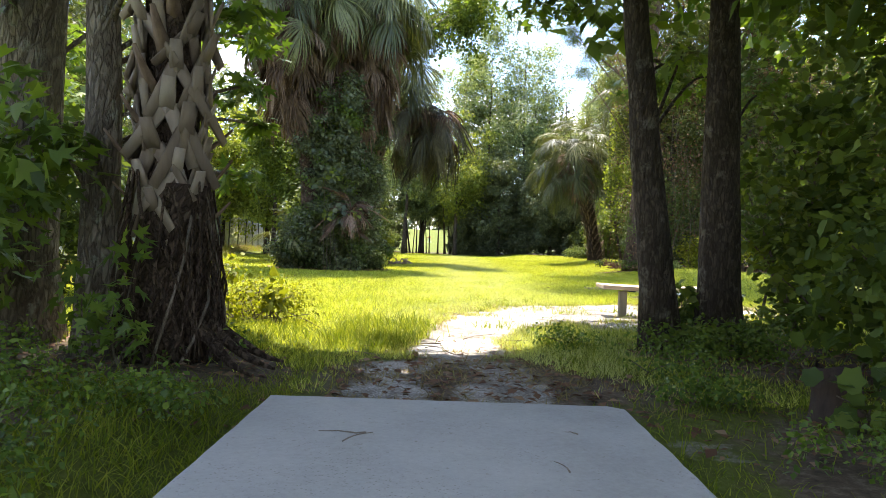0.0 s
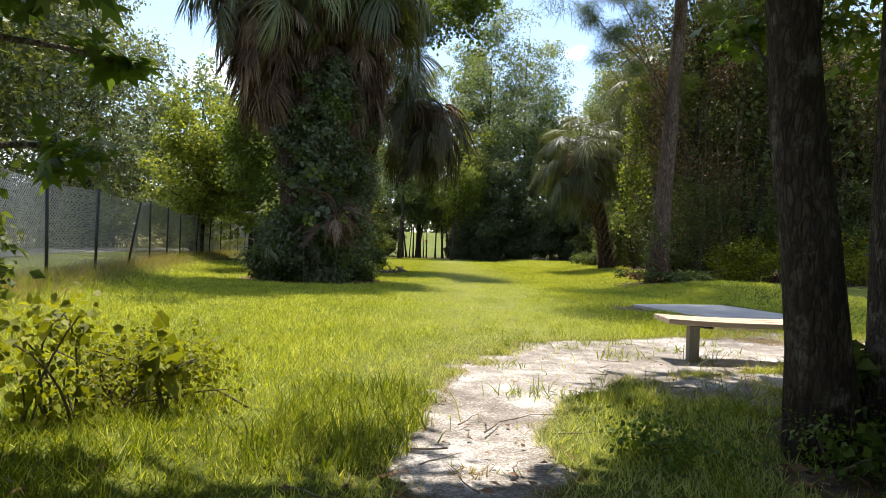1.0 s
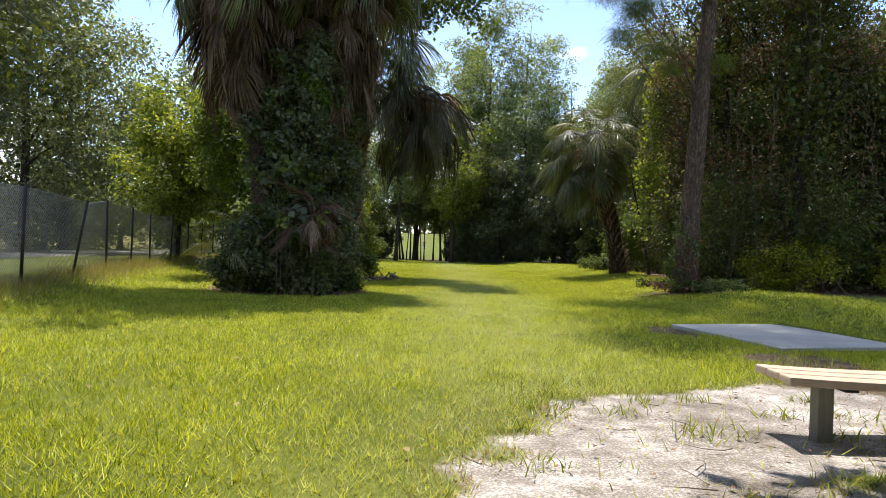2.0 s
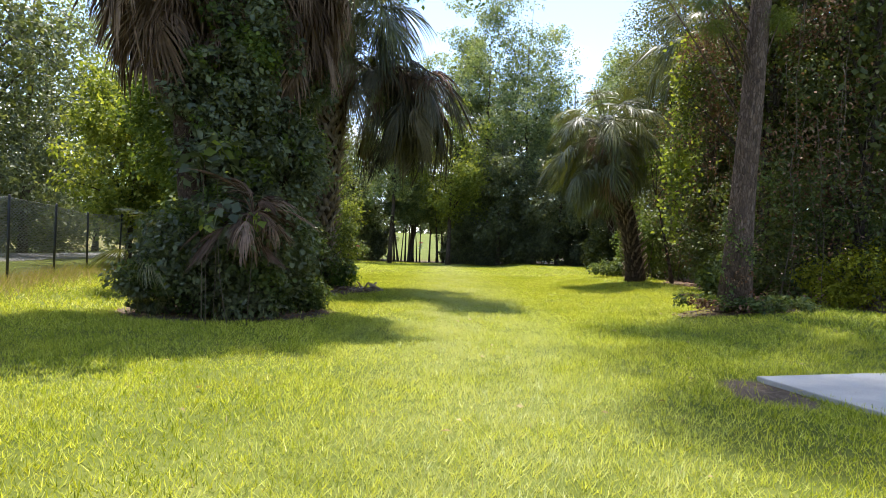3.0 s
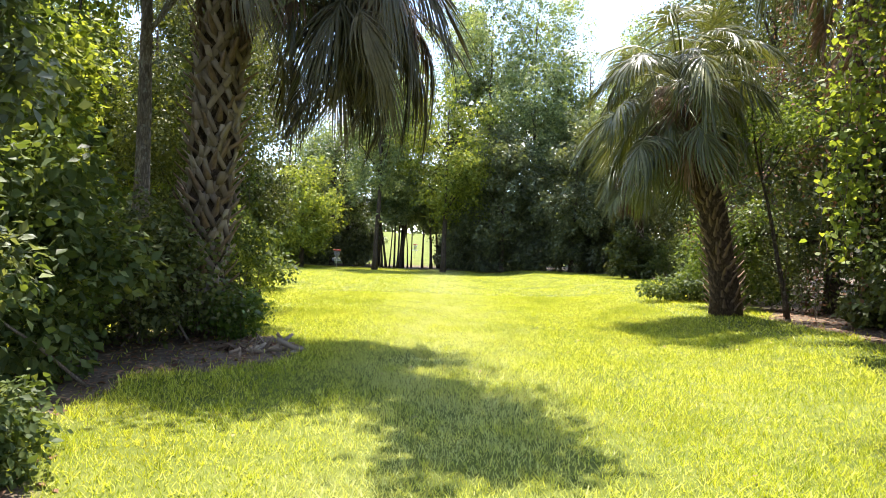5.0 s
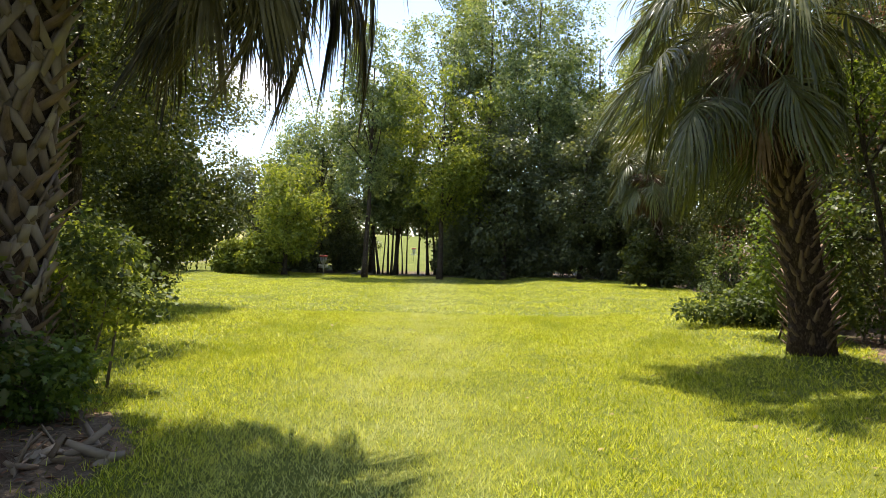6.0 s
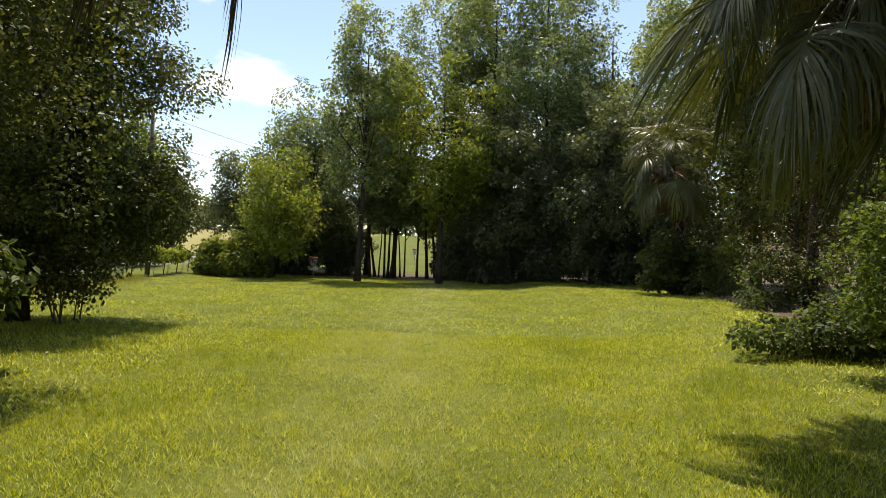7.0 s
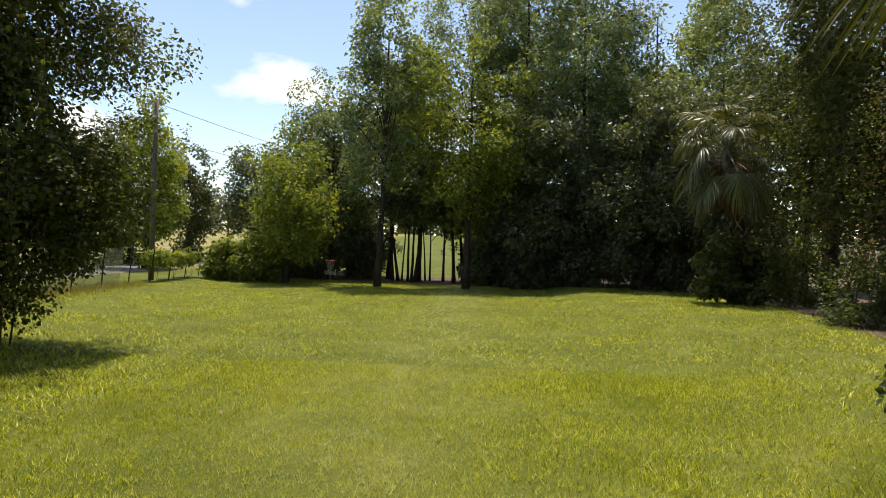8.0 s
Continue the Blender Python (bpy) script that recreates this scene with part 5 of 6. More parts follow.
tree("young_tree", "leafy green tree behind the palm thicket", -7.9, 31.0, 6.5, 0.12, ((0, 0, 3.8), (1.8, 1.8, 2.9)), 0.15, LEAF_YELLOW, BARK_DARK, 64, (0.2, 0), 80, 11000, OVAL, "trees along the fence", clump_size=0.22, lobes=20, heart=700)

# right edge: pine, vine-hung wood
tree("pine_tree", "tall pine with grey-brown plated bark and ivy foot", 6.2, 22.4, 22.0, 0.27, ((-1.0, 0.2, 14.5), (4.4, 5.0, 6.0)), 0.5, NEEDLES, BARK_PINE, 71, (1.0, 0.2), 170, 60000, NEEDLE, "right-hand wood", limbs=26, clump_size=0.15, lobes=36,
     sprays=[(4.6, 22.0, 7.2, 0.6), (3.8, 21.8, 7.9, 0.5), (5.2, 22.4, 8.6, 0.6), (7.6, 22.4, 8.2, 0.6), (4.3, 22.0, 6.6, 0.5), (4.8, 22.0, 7.4, 0.6), (5.2, 21.7, 6.2, 0.4), (4.0, 22.2, 7.7, 0.5), (5.5, 22.0, 5.8, 0.35), (6.9, 22.3, 6.1, 0.4), (4.5, 21.4, 8.2, 0.6), (5.4, 21.8, 7.9, 0.7)])
shrub("ivy_mound", "ivy and dead leaves heaped at the pine's foot", 6.5, 22.2, (1.5, 0.6, 0.15), 0.055, LEAF_BUSH, 72, 70, 3800, HEART, "ground ivy", "right-hand wood", 14, 0.5, shoots=DEAD_LEAF)
shrub("ivy_mound", "ivy climbing the lower pine trunk", 6.22, 22.38, (0.36, 0.34, 1.1), 0.05, LEAF_BUSH, 73, 60, 3000, HEART, "ground ivy", "right-hand wood", 8, 0.3, shoots=DEAD_LEAF)


def wood_edge():
    """The wood on the right: vine-hung trees, one behind another along the lawn."""
    spots = [  # x, y, height, half width, dark or light, seed
        (8.6, 26.4, 13.0, 1.9, LEAF_DARK, 81), (10.2, 24.9, 10.0, 2.2, LEAF_DARK, 82), (13.2, 25.4, 9.5, 2.6, LEAF_DARK, 83),
        (16.5, 24.6, 7.5, 2.6, LEAF_BUSH, 84), (11.6, 28.8, 12.0, 2.8, LEAF_DARK, 85), (10.6, 34.8, 9.0, 2.2, LEAF_DARK, 86),
        (12.0, 40.0, 10.0, 2.8, LEAF_DARK, 87), (14.5, 47.0, 12.0, 3.2, LEAF_DARK, 88), (16.0, 54.5, 13.0, 3.4, LEAF_DARK, 89),
        (17.0, 62.5, 14.0, 3.4, LEAF_DARK, 90), (19.5, 40.0, 14.0, 4.0, LEAF_DARK, 91), (20.5, 52.0, 15.0, 4.2, LEAF_DARK, 92), (20.0, 30.0, 13.0, 4.0, LEAF_DARK, 93)]
    for x, y, h, r, mat, seed in spots:
        near = seed in (81, 82, 83, 86, 87, 88)
        tree("vine_clad_tree", "dark tree smothered in hanging vines along the wood edge", x, y, h * 0.9, 0.18, ((0, 0, h * 0.52), (r, r, h * 0.52)), 0.085 if near else 0.22, mat, BARK_DARK, seed, (0.2, 0), 64 if near else 110, 14000 if near else (7000 if seed > 90 else 9500), TWIN if not near else OVAL, "right-hand wood", limbs=16 if near else 6, clump_size=0.2 if near else 0.22, inner=0.3, squash=1.15, withered=0.42 if near else 0.12, lobes=16, heart=1700)
    # oaks added so their high crowns shade the wood's face
    for k, (x, y, h) in enumerate(((10.6, 26.6, 13.5), (15.5, 29.5, 9.0), (12.6, 42.5, 16.0), (14.4, 50.0, 17.0), (16.0, 58.0, 18.0))):
        tree("broadleaf_tree", "tall dark oak added over the wood edge to shade it", x, y, h * 0.85, 0.22, ((-0.6, -1.2, h * 0.74), (3.6, 3.8, 2.9)), 0.12, LEAF_DARK, BARK_DARK, 94 + k, (0.2, -0.3), 130, 16000, OVAL, "right-hand wood", limbs=9, clump_size=0.2, inner=0.1, lobes=40)
    for k, (x, y) in enumerate(((8.3, 24.6), (10.4, 23.4), (12.8, 24.0), (9.0, 28.6), (10.6, 31.0), (9.8, 35.6), (11.2, 38.4), (12.8, 43.6), (14.8, 26.8), (17.4, 27.0), (12.6, 27.2))):
        shrub("dark_understorey", "dark leafy undergrowth inside the wood edge", x, y, (1.5, 1.2, 1.7), 0.1, LEAF_DARK, 240 + k, 50, 4200, OVAL, "shrub", "right-hand wood", 5, 0.3, shoots=LEAF_BUSH)
    for k, (x, y) in enumerate(((14.6, 29.6), (18.6, 29.0), (22.4, 28.0), (17.0, 33.0), (13.0, 33.4))):
        shrub("dark_understorey", "tall dark thicket in the depth of the wood", x, y, (2.6, 1.2, 2.4), 0.22, LEAF_DARK, 255 + k, 60, 4000, OVAL, "shrub", "right-hand wood", 5, 0.34)
    for k, (x, y, hx, hz) in enumerate(((9.4, 23.2, 1.5, 0.7), (12.6, 23.0, 1.8, 0.8), (9.6, 37.6, 1.3, 0.8), (7.9, 26.3, 0.8, 0.5), (13.2, 50.0, 1.8, 1.2), (15.0, 58.0, 2.0, 1.4))):
        # first two get the brighter weed leaf so they read as sunlit
        shrub("leafy_shrub", "low green shrub at the foot of the wood", x, y, (hx, 1.0, hz), 0.12 if k > 1 else 0.075, LEAF_BUSH if k > 1 else WEED, 100 + k, 40, 3600 if k > 1 else 5200, OVAL, "shrub", "right-hand wood", 7, 0.35)
    shrub("leafy_shrub", "low spreading shrub at the palm's foot", 7.9, 37.9, (1.1, 0.8, 0.42), 0.10, LEAF_BUSH, 110, 40, 2600, OVAL, "shrub", "right-hand wood", 8, 0.4)
    shrub("leafy_shrub", "bright green shrub behind the leaning palm", 8.3, 35.6, (1.1, 1.0, 1.3), 0.075, LEAF_VINE, 111, 50, 5600, STAR, "shrub", "right-hand wood", 8, 0.3, base=0.5)
    shrub("vine_thicket", "dark vine column round the tall palm", 9.5, 31.4, (0.9, 0.9, 2.8), 0.13, LEAF_DARK, 113, 70, 8000, OVAL, "thicket", "right-hand wood", 5, 0.3)
    shrub("vine_thicket", "dark shrubs hiding the silvery palm's trunk", 12.6, 58.6, (1.8, 1.2, 1.6), 0.2, LEAF_DARK, 114, 50, 4000, OVAL, "thicket", "right-hand wood", 5, 0.3)
    tree("young_tree", "thin crooked tree beside the leaning palm", 8.6, 33.0, 5.0, 0.06, ((-0.3, 0, 4.4), (1.3, 1.2, 1.0)), 0.075, LEAF_VINE, BARK_DARK, 112, (-0.9, 0), 26, 2600, STAR, "right-hand wood", limbs=4)


wood_edge()
vr = np.random.default_rng(77)
hanging_vines("yellow-green vine hanging in sunlight from the wood edge", [(6.75 + 0.5 * vr.uniform(), 27.4 + 1.0 * vr.uniform(), 4.2 + 3.8 * vr.uniform(), 2.0 + 2.0 * vr.uniform()) for _ in range(11)], 0.10, LEAF_YELLOW, 78, 55, 0.15)
hanging_vines("leafless brown vine stem hanging in the wood", [(7.6 + 7.0 * vr.uniform(), 22.9 + 1.6 * vr.uniform(), 4.0 + 4.0 * vr.uniform(), 2.5 + 3.0 * vr.uniform()) for _ in range(34)], 0.08, DEAD_LEAF, 76, 14, 0.2, OVAL)
hanging_vines("leafless brown vine stem hanging in the wood", [(7.2 + 0.9 * vr.uniform(), 24.8 + 5.0 * vr.uniform(), 4.6 + 3.0 * vr.uniform(), 3.5 + 1.0 * vr.uniform()) for _ in range(18)], 0.08, DEAD_LEAF, 75, 14, 0.2, OVAL)
hanging_vines("dark vine trailing from the draped tree", [(-5.2 - 1.4 * vr.uniform(), 40.0 + 2.6 * vr.uniform(), 4.0 + 3.5 * vr.uniform(), 1.2 + 2.0 * vr.uniform()) for _ in range(10)], 0.10, LEAF_BUSH, 79, 40, 0.12)


def back_trees():
    """The trees that close the far lawn."""
    rows = [  # x, y, height, crown middle up, half width, half height, leaf material, seed, label
        (-4.35, 69.6, 18.0, 11.4, 2.5, 6.4, LEAF_TREE, 121, "tall narrow tree with airy crown at the lawn's end"),
        (0.9, 69.5, 15.5, 9.6, 3.7, 5.6, LEAF_YELLOW, 122, "yellow-green tree before the tall dark wood"),
        (-2.9, 79.5, 17.0, 10.8, 3.2, 5.6, LEAF_TREE, 123, "leafy tree over the gap to the bright field"),
        (4.6, 76.5, 29.0, 16.5, 5.0, 12.0, LEAF_TREE, 124, "tall dark-leaved tree in the far wood"),
        (8.6, 75.5, 27.0, 15.4, 5.2, 11.4, LEAF_TREE, 125, "tall dark-leaved tree in the far wood"),
        (12.6, 74.5, 22.0, 12.6, 4.8, 9.4, LEAF_TREE, 126, "tall dark-leaved tree in the far wood"),
        (5.4, 70.5, 12.0, 6.6, 3.0, 5.8, LEAF_SHADE_TINT, 127, "dense shaded tree at the end of the lawn"),
        (10.6, 69.0, 11.0, 6.0, 3.0, 5.6, LEAF_SHADE_TINT, 128, "dense shaded tree at the end of the lawn"),
        (15.4, 67.5, 13.0, 7.0, 3.2, 6.6, LEAF_SHADE_TINT, 129, "dense shaded tree at the end of the lawn"),
        (-10.2, 70.5, 9.0, 4.7, 3.2, 4.0, LEAF_YELLOW, 130, "round light-green tree beside the basket"),
        (-13.6, 75.5, 9.5, 5.6, 2.6, 4.2, LEAF_SHADE_TINT, 131, "dark rounded tree near the fence end"),
        (-8.8, 76.5, 14.0, 8.2, 3.6, 5.4, LEAF_TREE, 132, "mid-green tree behind the basket"),
        (17.5, 76.0, 23.0, 13.0, 4.2, 9.6, LEAF_TREE, 133, "tall dark-leaved tree in the far wood"),
        (1.4, 78.5, 26.0, 15.0, 4.4, 10.5, LEAF_TREE, 134, "tall dark-leaved tree in the far wood"),
        (-5.0, 79.0, 16.0, 10.8, 2.8, 5.0, LEAF_TREE, 135, "leafy tree at the back of the wood"),
        (22.5, 72.0, 18.0, 10.5, 4.0, 7.8, LEAF_TREE, 136, "tall dark-leaved tree in the far wood"),
        (3.4, 73.0, 9.5, 5.0, 2.6, 4.6, LEAF_SHADE_TINT, 137, "low-branched dark tree in the far wood"),
        (7.8, 71.8, 9.0, 4.8, 2.6, 4.4, LEAF_SHADE_TINT, 138, "low-branched dark tree in the far wood"),
        (13.0, 70.2, 9.0, 4.8, 2.7, 4.4, LEAF_SHADE_TINT, 139, "low-branched dark tree in the far wood"),
        (-8.0, 79.5, 9.0, 5.0, 3.2, 4.4, LEAF_SHADE_TINT, 155, "low-branched dark tree behind the basket"),
        (-12.0, 79.5, 9.5, 5.0, 3.2, 4.6, LEAF_SHADE_TINT, 156, "low-branched dark tree behind the basket")]
    for x, y, h, cz, r, rz, mat, seed, label in rows:
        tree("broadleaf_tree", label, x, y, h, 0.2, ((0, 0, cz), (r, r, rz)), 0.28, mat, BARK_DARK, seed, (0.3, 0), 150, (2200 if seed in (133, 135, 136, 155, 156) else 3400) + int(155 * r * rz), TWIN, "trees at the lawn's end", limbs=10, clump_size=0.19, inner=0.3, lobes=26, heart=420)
    shrubs = [(2.9, 73.0, 1.9, 1.9, 0), (5.0, 71.2, 2.4, 2.0, 0), (8.6, 70.2, 2.6, 2.1, 0), (12.2, 68.6, 2.6, 2.2, 0), (15.6, 65.6, 2.4, 2.2, 0),
              (-6.4, 78.0, 1.9, 1.9, 0), (-9.6, 77.0, 2.4, 2.2, 0), (-12.2, 71.0, 1.5, 1.5, 1), (-14.2, 71.6, 1.5, 1.3, 1), (2.8, 80.0, 2.6, 2.6, 0), (-12.8, 78.0, 2.6, 2.2, 0),
              (7.0, 77.0, 3.0, 2.8, 0), (12.0, 75.0, 3.2, 2.8, 0), (17.6, 70.0, 3.0, 2.6, 0), (-7.2, 82.0, 2.4, 2.2, 0), (1.4, 77.2, 1.0, 1.6, 0)]
    for k, (x, y, hx, hz, tone) in enumerate(shrubs):
        mat = (LEAF_SHADE_TINT, LEAF_YELLOW, LEAF_TREE)[tone]
        shrub("leafy_shrub" if tone else "dark_understorey", "light green shrub at the lawn corner" if tone else "dark shrubby undergrowth below the far trees", x, y, (hx, 1.3, hz), 0.27, mat, 140 + k, 50, 2800, TWIN, "shrub", "undergrowth at the lawn's end", 6, 0.3)
    rng = np.random.default_rng(160)
    for k, x in enumerate((-4.4, -4.05, -3.7, -3.3, -3.0, -2.75, -2.5, -2.2, -1.9, -0.9, -0.1, 0.5)):
        tree("slim_tree", "thin bare trunk standing in the gap to the field", x, 75.0 + 3.0 * rng.uniform(), 9.0, 0.06 + 0.08 * rng.uniform(), ((0.2, 0, 6.0), (1.5, 1.4, 2.9)), 0.27, LEAF_TREE, BARK_DARK, 161 + k, (0.5 * rng.normal(), 0), 34, 1600, TWIN, "slim trunks in the gap", limbs=3)


back_trees()


def roadside_trees():
    for k, (x, y, h, r, mat) in enumerate(((-17.8, 24.0, 15.5, 4.4, LEAF_DARK), (-20.0, 31.0, 18.0, 5.2, LEAF_DARK), (-21.0, 39.0, 19.0, 5.4, LEAF_DARK), (-24.0, 48.0, 19.0, 5.4, LEAF_DARK), (-24.0, 17.0, 13.0, 4.5, LEAF_DARK),
                                           (-16.0, 46.0, 12.0, 3.6, LEAF_TREE), (-28.0, 57.0, 18.0, 5.0, LEAF_TREE), (-23.2, 78.5, 11.5, 2.9, LEAF_YELLOW), (-29.0, 66.0, 12.0, 4.0, LEAF_TREE), (-31.0, 79.0, 11.0, 4.0, LEAF_DARK), (-28.5, 86.0, 12.0, 3.4, LEAF_DARK), (-33.0, 92.0, 12.0, 4.0, LEAF_DARK), (-26.5, 93.0, 11.0, 3.0, LEAF_DARK))):
        tree("roadside_tree", "dark spreading oak across the road" if mat is not LEAF_YELLOW else "lighter green tree by the roadside", x, y, h * 0.9, 0.25, ((0, 0, h * 0.52), (r, r, h * 0.55)), 0.24 if k < 3 else 0.36, LEAF_SHADE_TINT if 0 < k < 4 else mat, BARK_DARK, 180 + k, (0.2, 0), 120, 11000 if k < 3 else 4000, TWIN, "trees across the road", limbs=6, clump_size=0.2, lobes=22, heart=1500 if k < 5 else 500)


roadside_trees()


def woods_behind():
    """The depth of the wood behind its edge, dense enough to close the view."""
    for k, (x, y, h, r) in enumerate(((5.0, 86.0, 20.0, 5.0), (12.0, 85.0, 20.0, 5.5), (19.5, 83.0, 19.0, 5.5), (27.0, 76.0, 18.0, 5.5), (25.0, 64.0, 17.0, 5.0), (25.5, 53.0, 17.0, 5.0), (25.0, 42.0, 16.0, 5.0), (25.0, 31.0, 15.0, 5.0), (-9.5, 88.0, 13.0, 4.5), (-12.6, 84.0, 9.0, 3.2))):
        tree("broadleaf_tree", "dense dark tree in the depth of the wood", x, y, h * 0.9, 0.25, ((0, 0, h * 0.5), (r, r, h * 0.52)), 0.6, LEAF_DARK, BARK_DARK, 500 + k, (0, 0), 110, 3600, TWIN, "depth of the wood", limbs=4, inner=0.1)


woods_behind()


def roadside_shrubs():
    for k, y in enumerate((16, 22, 28, 34, 41, 48, 55)):
        shrub("dark_understorey", "dark shrubs lining the far side of the road", float(fence_x(y)) - 12.6, y, (2.6, 3.4, 2.7), 0.26, LEAF_DARK, 220 + k, 60, 3000, TWIN, "shrub", "shrubs across the road", 5, 0.3)


roadside_shrubs()


for k, y in enumerate((65.0, 67.5, 70.0)):
    shrub("fence_vine", "pale green vine heaped along the wire fence", float(fence_x(y)) + 0.1, y, (0.4, 1.4, 0.4), 0.15, LEAF_YELLOW, 260 + k, 30, 1500, OVAL, "vine", "vines on the fence", 4, 0.4, base=0.85)


def far_woods():
    """The distant line of pines past the fields, too far to tell single trees apart."""
    rng = np.random.default_rng(200)
    x = rng.uniform(-420, 240, 1500)
    y = 285 + 30 * value_noise(x, x * 0, 60, 3) + rng.uniform(0, 14, 1500)
    z = land(x, y)
    h = 9 + 5 * rng.uniform(size=1500) + 3 * value_noise(x, x * 0, 25, 4)
    which = rng.integers(0, 1500, 26000)
    up = rng.uniform(0.02, 1, 26000)
    pts = np.stack([x[which] + rng.normal(size=26000) * 2.2 * (1.1 - up), y[which] + rng.normal(size=26000) * 1.5, z[which] + up * h[which]], -1)
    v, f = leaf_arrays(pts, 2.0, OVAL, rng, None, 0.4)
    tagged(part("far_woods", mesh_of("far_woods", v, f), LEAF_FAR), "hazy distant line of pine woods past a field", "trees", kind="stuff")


far_woods()

# ---------------------------------------------------------------- grass, litter, sticks


def blades(name, label, pts, height, width, material, seed, lean=0.45, category="grass", short=False):
    rng = np.random.default_rng(seed)
    n = len(pts)
    z = land(pts[:, 0], pts[:, 1])
    a = rng.uniform(0, 2 * np.pi, n)
    h = height * rng.uniform(0.55, 1.3, n) * (1 + 0.45 * value_noise(pts[:, 0], pts[:, 1], 0.10, seed) + 0.25 * value_noise(pts[:, 0], pts[:, 1], 1.1, seed + 1))
    w = width * rng.uniform(0.7, 1.3, n)
    base = np.stack([pts[:, 0], pts[:, 1], z - 0.012], -1)
    side = np.stack([np.cos(a), np.sin(a), 0 * a], -1) * (w / 2)[:, None]
    way = unit(np.stack([lean * rng.normal(size=n), lean * rng.normal(size=n), np.ones(n)], -1))
    mid = base + way * (h * 0.55)[:, None]
    bend = np.stack([way[:, 0] * 1.9, way[:, 1] * 1.9, way[:, 2] * 0.8], -1)
    tip = mid + bend * (h * 0.5)[:, None]
    verts = np.stack([base - side, base + side, mid + side * 0.8, mid - side * 0.8, tip], 1).reshape(-1, 3)
    k = np.arange(n)[:, None] * 5
    if short:
        verts = np.stack([base - side, base + side, tip], 1).reshape(-1, 3)
        ob = part(name, mesh_of(name, verts, np.arange(n)[:, None] * 3 + np.array([[0, 1, 2]])), material)
        return tagged(ob, label, category, kind="stuff")
    ob = part(name, mesh_of(name, verts, [k + np.array([[0, 1, 2, 3]]), k + np.array([[3, 2, 4]])]), material)
    return tagged(ob, label, category, kind="stuff")


def lawn_points(rng, count, x0, x1, y0, y1, sparse=0.0):
    p = np.stack([rng.uniform(x0, x1, count), rng.uniform(y0, y1, count)], -1)
    bare = sand_cover(p[:, 0], p[:, 1])
    lit = litter_cover(p[:, 0], p[:, 1])
    keep = rng.uniform(size=count) > np.clip(ss(0.06, 0.75, bare) * 0.985 + ss(0.3, 0.8, lit) * 0.96, 0, 1)
    on_pad = (p[:, 0] > PAD[0] - 0.02) & (p[:, 0] < PAD[1] + 0.02) & (p[:, 1] < PAD[3] + 0.02)
    a, b = p[:, 0] - 3.8, p[:, 1] - 16.25
    s, t = (a * 2.05 + b * 0.58) / 2.13, (a * 0.55 - b * 2.5) / 2.56
    on_second = (s > 0.0) & (s < 2.12) & (t > 0.0) & (t < 2.62)
    thick = 0.75 + 0.25 * value_noise(p[:, 0], p[:, 1], 0.7, 9) > rng.uniform(size=count) * (1 + sparse)
    return p[keep & ~on_pad & ~on_second & thick]


grng = np.random.default_rng(300)
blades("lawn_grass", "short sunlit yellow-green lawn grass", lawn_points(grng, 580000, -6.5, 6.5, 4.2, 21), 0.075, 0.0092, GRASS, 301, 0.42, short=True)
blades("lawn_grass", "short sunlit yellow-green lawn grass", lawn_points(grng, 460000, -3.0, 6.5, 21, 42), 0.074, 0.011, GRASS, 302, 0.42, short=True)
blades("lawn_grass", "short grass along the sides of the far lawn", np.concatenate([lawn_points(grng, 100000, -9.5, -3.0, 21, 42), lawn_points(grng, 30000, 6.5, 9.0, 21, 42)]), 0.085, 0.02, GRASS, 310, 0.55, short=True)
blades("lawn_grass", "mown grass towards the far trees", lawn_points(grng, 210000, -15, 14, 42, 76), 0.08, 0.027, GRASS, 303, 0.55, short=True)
blades("shaded_grass", "rank shaded grass beside the concrete pad", lawn_points(grng, 62000, -4.0, -0.8, 0.8, 6.4, 0.5), 0.10, 0.006, GRASS_LONG, 304, 0.6)
blades("shaded_grass", "thin shaded grass beside the concrete pad", lawn_points(grng, 40000, 0.9, 4.0, 1.0, 8.6, 0.5), 0.10, 0.006, GRASS_LONG, 305, 0.6)
blades("tall_grass", "taller grass tufts along the sandy path", lawn_points(grng, 3000, -1.0, 0.15, 5.9, 7.8), 0.14, 0.009, GRASS_LONG, 306, 0.4)
tufts = np.concatenate([np.array([[cx, cy]]) + 0.09 * grng.normal(size=(38, 2)) for cx, cy in np.stack([grng.uniform(0.5, 5.4, 60), grng.uniform(7.4, 11.4, 60)], -1)])
blades("sand_tufts", "sparse grass tufts in the sand near the bench", tufts, 0.12, 0.008, GRASS_LONG, 307, 0.7)
bank_y = grng.uniform(10, 62, 26000)
bank = np.stack([fence_x(bank_y) + np.abs(grng.normal(size=26000)) * 0.55 - 0.25, bank_y], -1)
blades("fence_grass", "long green weeds along the fence line", bank[:12000], 0.3, 0.014, GRASS_LONG, 308, 0.5, short=True)
blades("fence_grass", "long pale straw along the fence line", bank[12000:], 0.34, 0.012, STRAW, 316, 0.5, short=True)
side_pts = np.concatenate([np.stack([grng.uniform(-9.5, -6.5, 26000), grng.uniform(9, 21, 26000)], -1), np.stack([grng.uniform(6.5, 9.5, 26000), grng.uniform(9, 21, 26000)], -1)])
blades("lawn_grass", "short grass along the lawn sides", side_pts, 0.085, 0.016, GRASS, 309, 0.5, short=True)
rim = np.stack([grng.uniform(-1.5, 6.5, 60000), grng.uniform(3.8, 12.8, 60000)], -1)
rim_sand = sand_cover(rim[:, 0], rim[:, 1])
rim = rim[(rim_sand > 0.06) & (rim_sand < 0.7)]
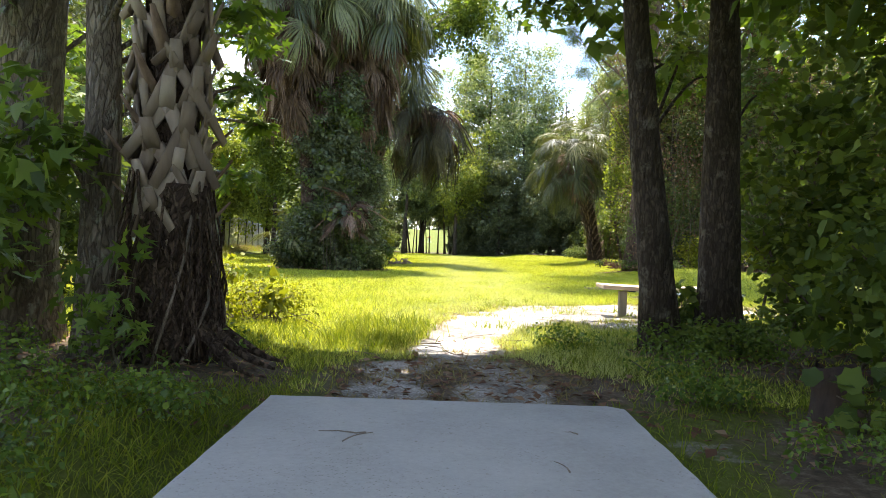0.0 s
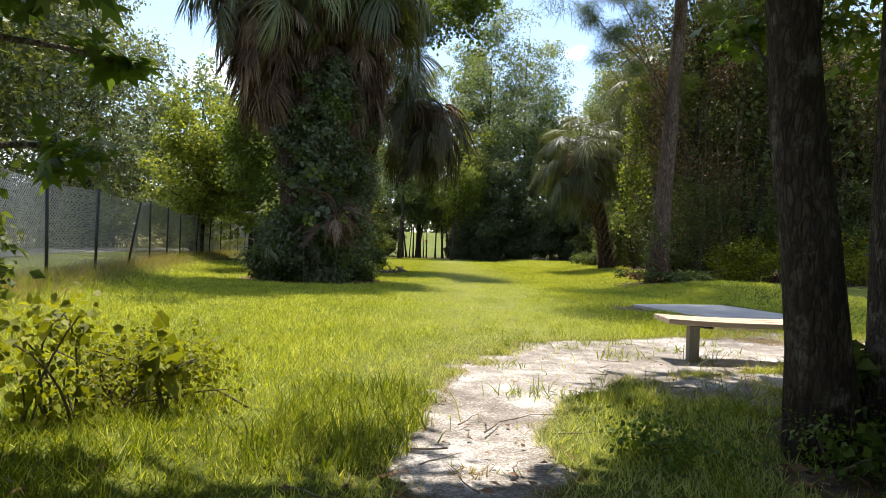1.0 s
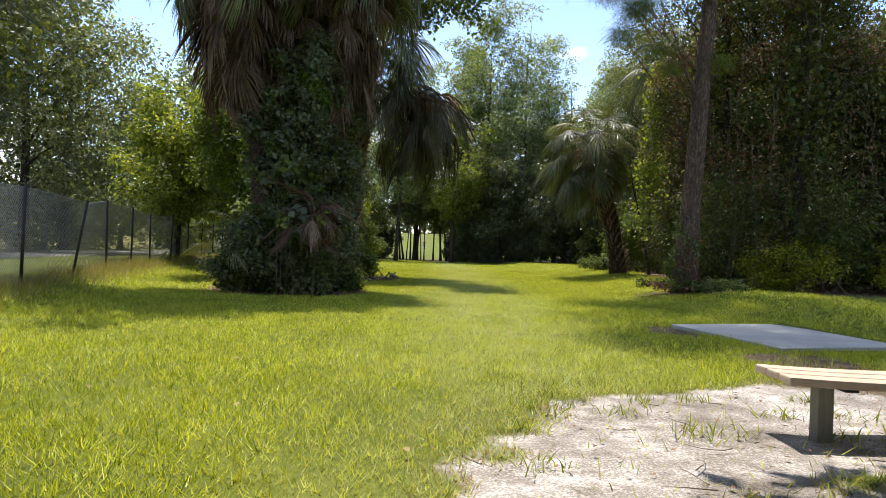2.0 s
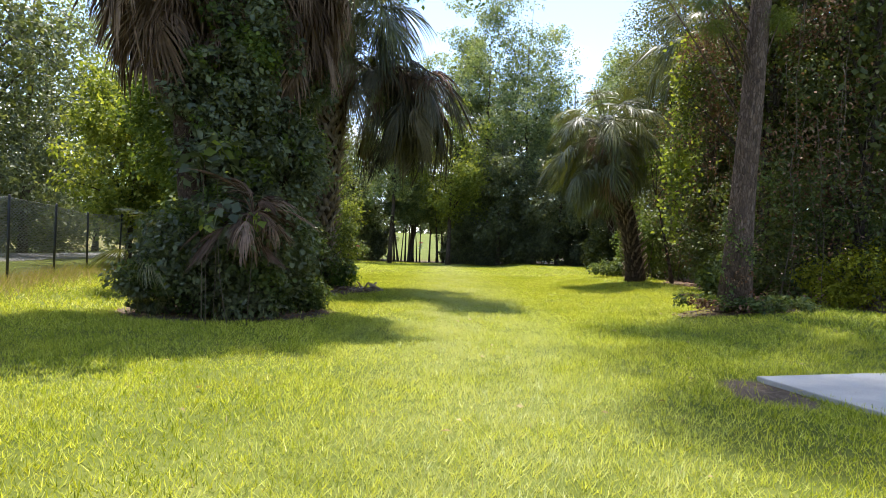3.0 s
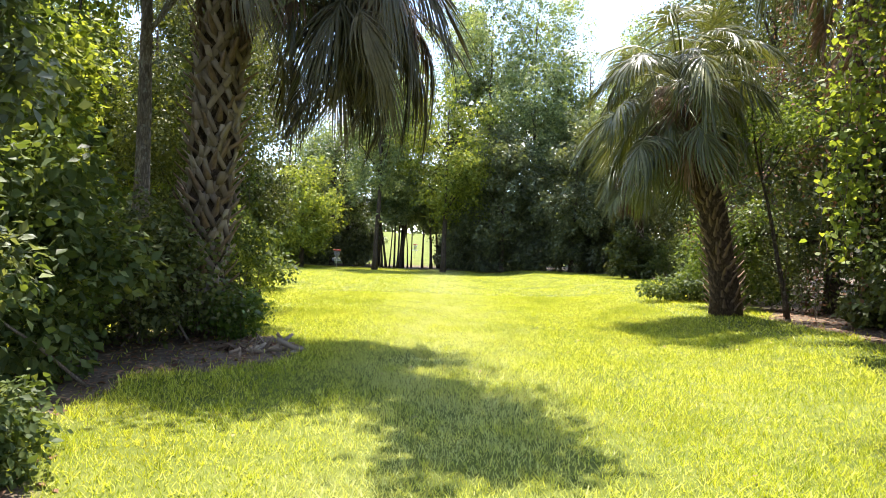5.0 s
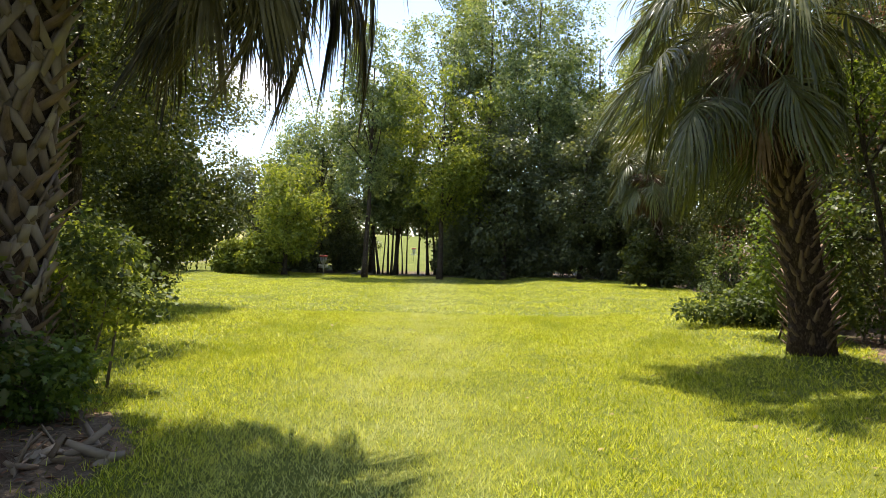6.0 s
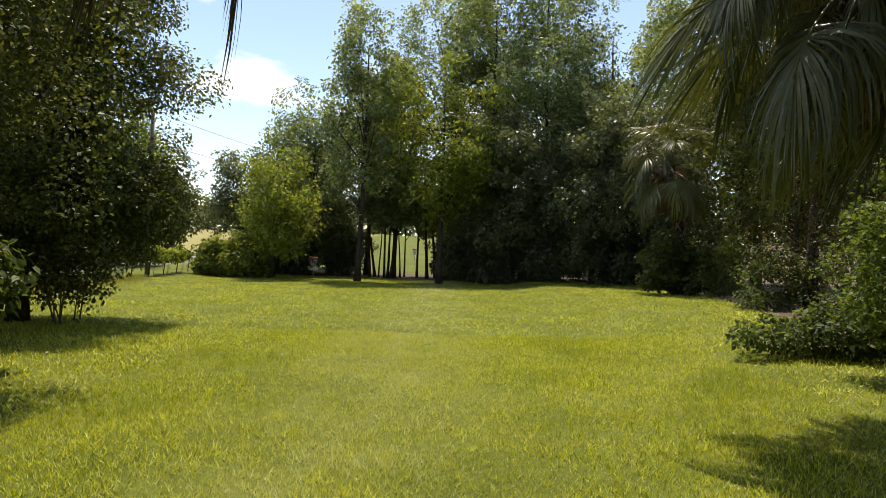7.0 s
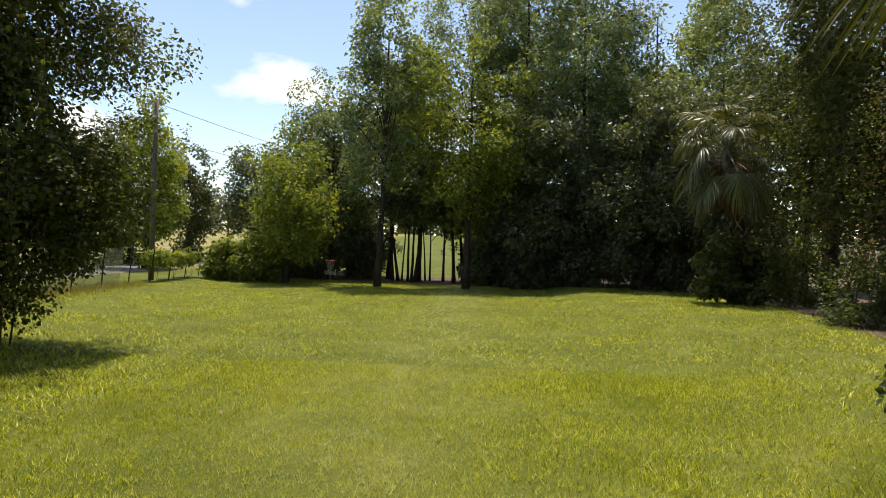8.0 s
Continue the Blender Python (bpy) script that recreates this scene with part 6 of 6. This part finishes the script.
blades("dry_grass", "dry straw-coloured grass round the bare sand", rim[:14000], 0.07, 0.008, STRAW, 314, 1.1, short=True)


def scatter_leaves(name, label, pts, size, material, seed, lift=0.012, shape=OVAL, kind="stuff", category="dead leaves"):
    rng = np.random.default_rng(seed)
    z = land(pts[:, 0], pts[:, 1]) + lift
    v, f = leaf_arrays(np.column_stack([pts, z]), size, shape, rng, None, 2.0, 0.0, 0.5, 0.7)
    tagged(part(name, mesh_of(name, v, f), material), label, category, kind=kind)


def litter_points(rng, count, x0, x1, y0, y1):
    p = np.stack([rng.uniform(x0, x1, count), rng.uniform(y0, y1, count)], -1)
    return p[rng.uniform(size=count) < litter_cover(p[:, 0], p[:, 1])]


scatter_leaves("leaf_litter", "brown dead leaves under the shade trees", litter_points(grng, 9000, -5.5, 5.5, 3.0, 9.0), 0.06, DEAD_LEAF, 310)
scatter_leaves("leaf_litter", "brown dead leaves below palms and shrubs", litter_points(grng, 24000, -8, 13, 19, 36), 0.08, DEAD_LEAF, 311)
path_pts = np.stack([grng.uniform(-1, 5.5, 5200), grng.uniform(3.7, 11.6, 5200)], -1)
scatter_leaves("leaf_litter", "dead leaves and crumbs on the sandy path", path_pts[sand_cover(path_pts[:, 0], path_pts[:, 1]) > 0.35][:420], 0.034, DEAD_LEAF, 312)
lawn_pts = np.stack([grng.uniform(-7, 7, 420), grng.uniform(6, 48, 420)], -1)
scatter_leaves("fallen_leaves", "pale fallen leaves scattered on the lawn", lawn_pts, 0.06, STRAW, 313, 0.06)
stem_pts = lawn_points(grng, 9000, -8, 8, 7.5, 48)
blades("pale_stems", "pale dry stems standing in the lawn", stem_pts, 0.11, 0.007, STRAW, 315, 0.6, short=True)


def build_sticks():
    rng = np.random.default_rng(320)
    spots = [(0.8 + 3.0 * rng.uniform(), 7.6 + 3.2 * rng.uniform(), 0.0, 0.08 + 0.2 * rng.uniform()) for _ in range(26)] + [(-0.6 + 1.6 * rng.uniform(), 4.0 + 3.0 * rng.uniform(), 0.0, 0.1 + 0.3 * rng.uniform()) for _ in range(14)] + [(-0.35, 2.95, 0.122, 0.2), (-0.28, 2.9, 0.122, 0.16), (0.62, 3.05, 0.122, 0.06), (0.5, 2.6, 0.122, 0.12), (0.2, 9.0, 0.0, 0.25), (1.5, 9.0, 0.0, 0.3), (0.5, 6.9, 0.0, 0.7), (1.3, 8.6, 0.0, 0.28), (-0.2, 6.3, 0.0, 0.5), (1.1, 7.5, 0.0, 0.4)]
    for x, y, z, size in spots:
        z = z if z else float(land(x, y)) + 0.005
        a = rng.uniform(0, math.pi)
        bow = 0.12 * size * rng.normal()
        line = [(size * (s - 0.5) * math.cos(a) - 4 * bow * s * (1 - s) * math.sin(a) + 0.02 * size * rng.normal(), size * (s - 0.5) * math.sin(a) + 4 * bow * s * (1 - s) * math.cos(a) + 0.02 * size * rng.normal(), 0.006 + 0.006 * rng.uniform()) for s in np.linspace(0, 1, 6)]
        ob = part("stick", tube("stick", line, np.linspace(0.006, 0.002, 6) * min(1.0, 0.5 + size), 6, 0.08, rng), STICK)
        ob.location = (x, y, z)
        tagged(ob, "thin dry grey-brown stick lying on the ground", "stick", group="fallen sticks")


build_sticks()


def build_debris():
    """A heap of old palm leaf bases and dead frond pieces at the thicket's foot."""
    rng = np.random.default_rng(330)
    for k in range(14):
        x, y = -1.95 + 0.24 * rng.normal(), 28.0 + 0.22 * rng.normal()
        s = rng.uniform(0.45, 0.9)
        m = Matrix.Translation((x, y, float(land(x, y)) + 0.03 + 0.05 * rng.uniform())) @ pose(0, 0, 0, 80 + 25 * rng.normal(), 30 * rng.normal(), rng.uniform(0, 360)) @ Matrix.Scale(s, 4)
        tagged(part("palm_boot", BOOT_MESH, None, m=m), "grey fallen palm leaf base in a heap", "palm debris", group="palm debris heap")
    for k in range(9):
        x, y = -2.15 + 0.4 * rng.normal(), 28.0 + 0.3 * rng.normal()
        m = Matrix.Translation((x, y, float(land(x, y)) + 0.1)) @ pose(0, 0, 0, 12 * rng.normal(), 10 + 8 * rng.normal(), rng.uniform(0, 360)) @ Matrix.Diagonal((0.5, 0.5, 0.22, 1))
        tagged(part("fallen_frond", SHORT_DEAD[k % 2], None, m=m), "dry brown fallen palm frond in a heap", "palm debris", group="palm debris heap")


build_debris()


def thicket_palmettos():
    """Dead and green fan leaves that stick out of the thicket's face."""
    rng = np.random.default_rng(340)
    for label, x, y, z, kind, count in (("dry brown fan palm in the thicket's face", -2.75, 19.75, 1.75, "dead", 40), ("dark green palmetto at the thicket's side", -4.75, 20.9, 0.9, "green", 7), ("small dark palmetto by the bristling palm", -3.9, 30.2, 0.9, "green", 8)):
        root = thing("palmetto", label, "palmetto", x, y, float(land(x, y)), group="palmettos")
        part("stalk", tube("stalk", [(0, 1.3, -0.05), (0.03, 1.2, z * 0.7), (0, 0, z)], [0.05, 0.045, 0.035], 8), BARK_PALM, root, smooth=True)
        for k in range(count):
            me = (SHORT_DEAD + DEAD_FRONDS)[k % 6] if kind == "dead" else GREEN_FRONDS[1 + k % 4][k % 2]
            m = Matrix.Translation((0, 0, z)) @ pose(0, 0, 0, 0, 0, 360 * k / count + 20 * rng.normal()) @ pose(0, 0, 0, rng.normal() * 12, (-20 if kind == "dead" else 0) + rng.normal() * 30, 0) @ Matrix.Scale(rng.uniform(0.45, 0.75), 4)
            part("dead_frond" if kind == "dead" else "frond", me, None, root, m=m)


thicket_palmettos()
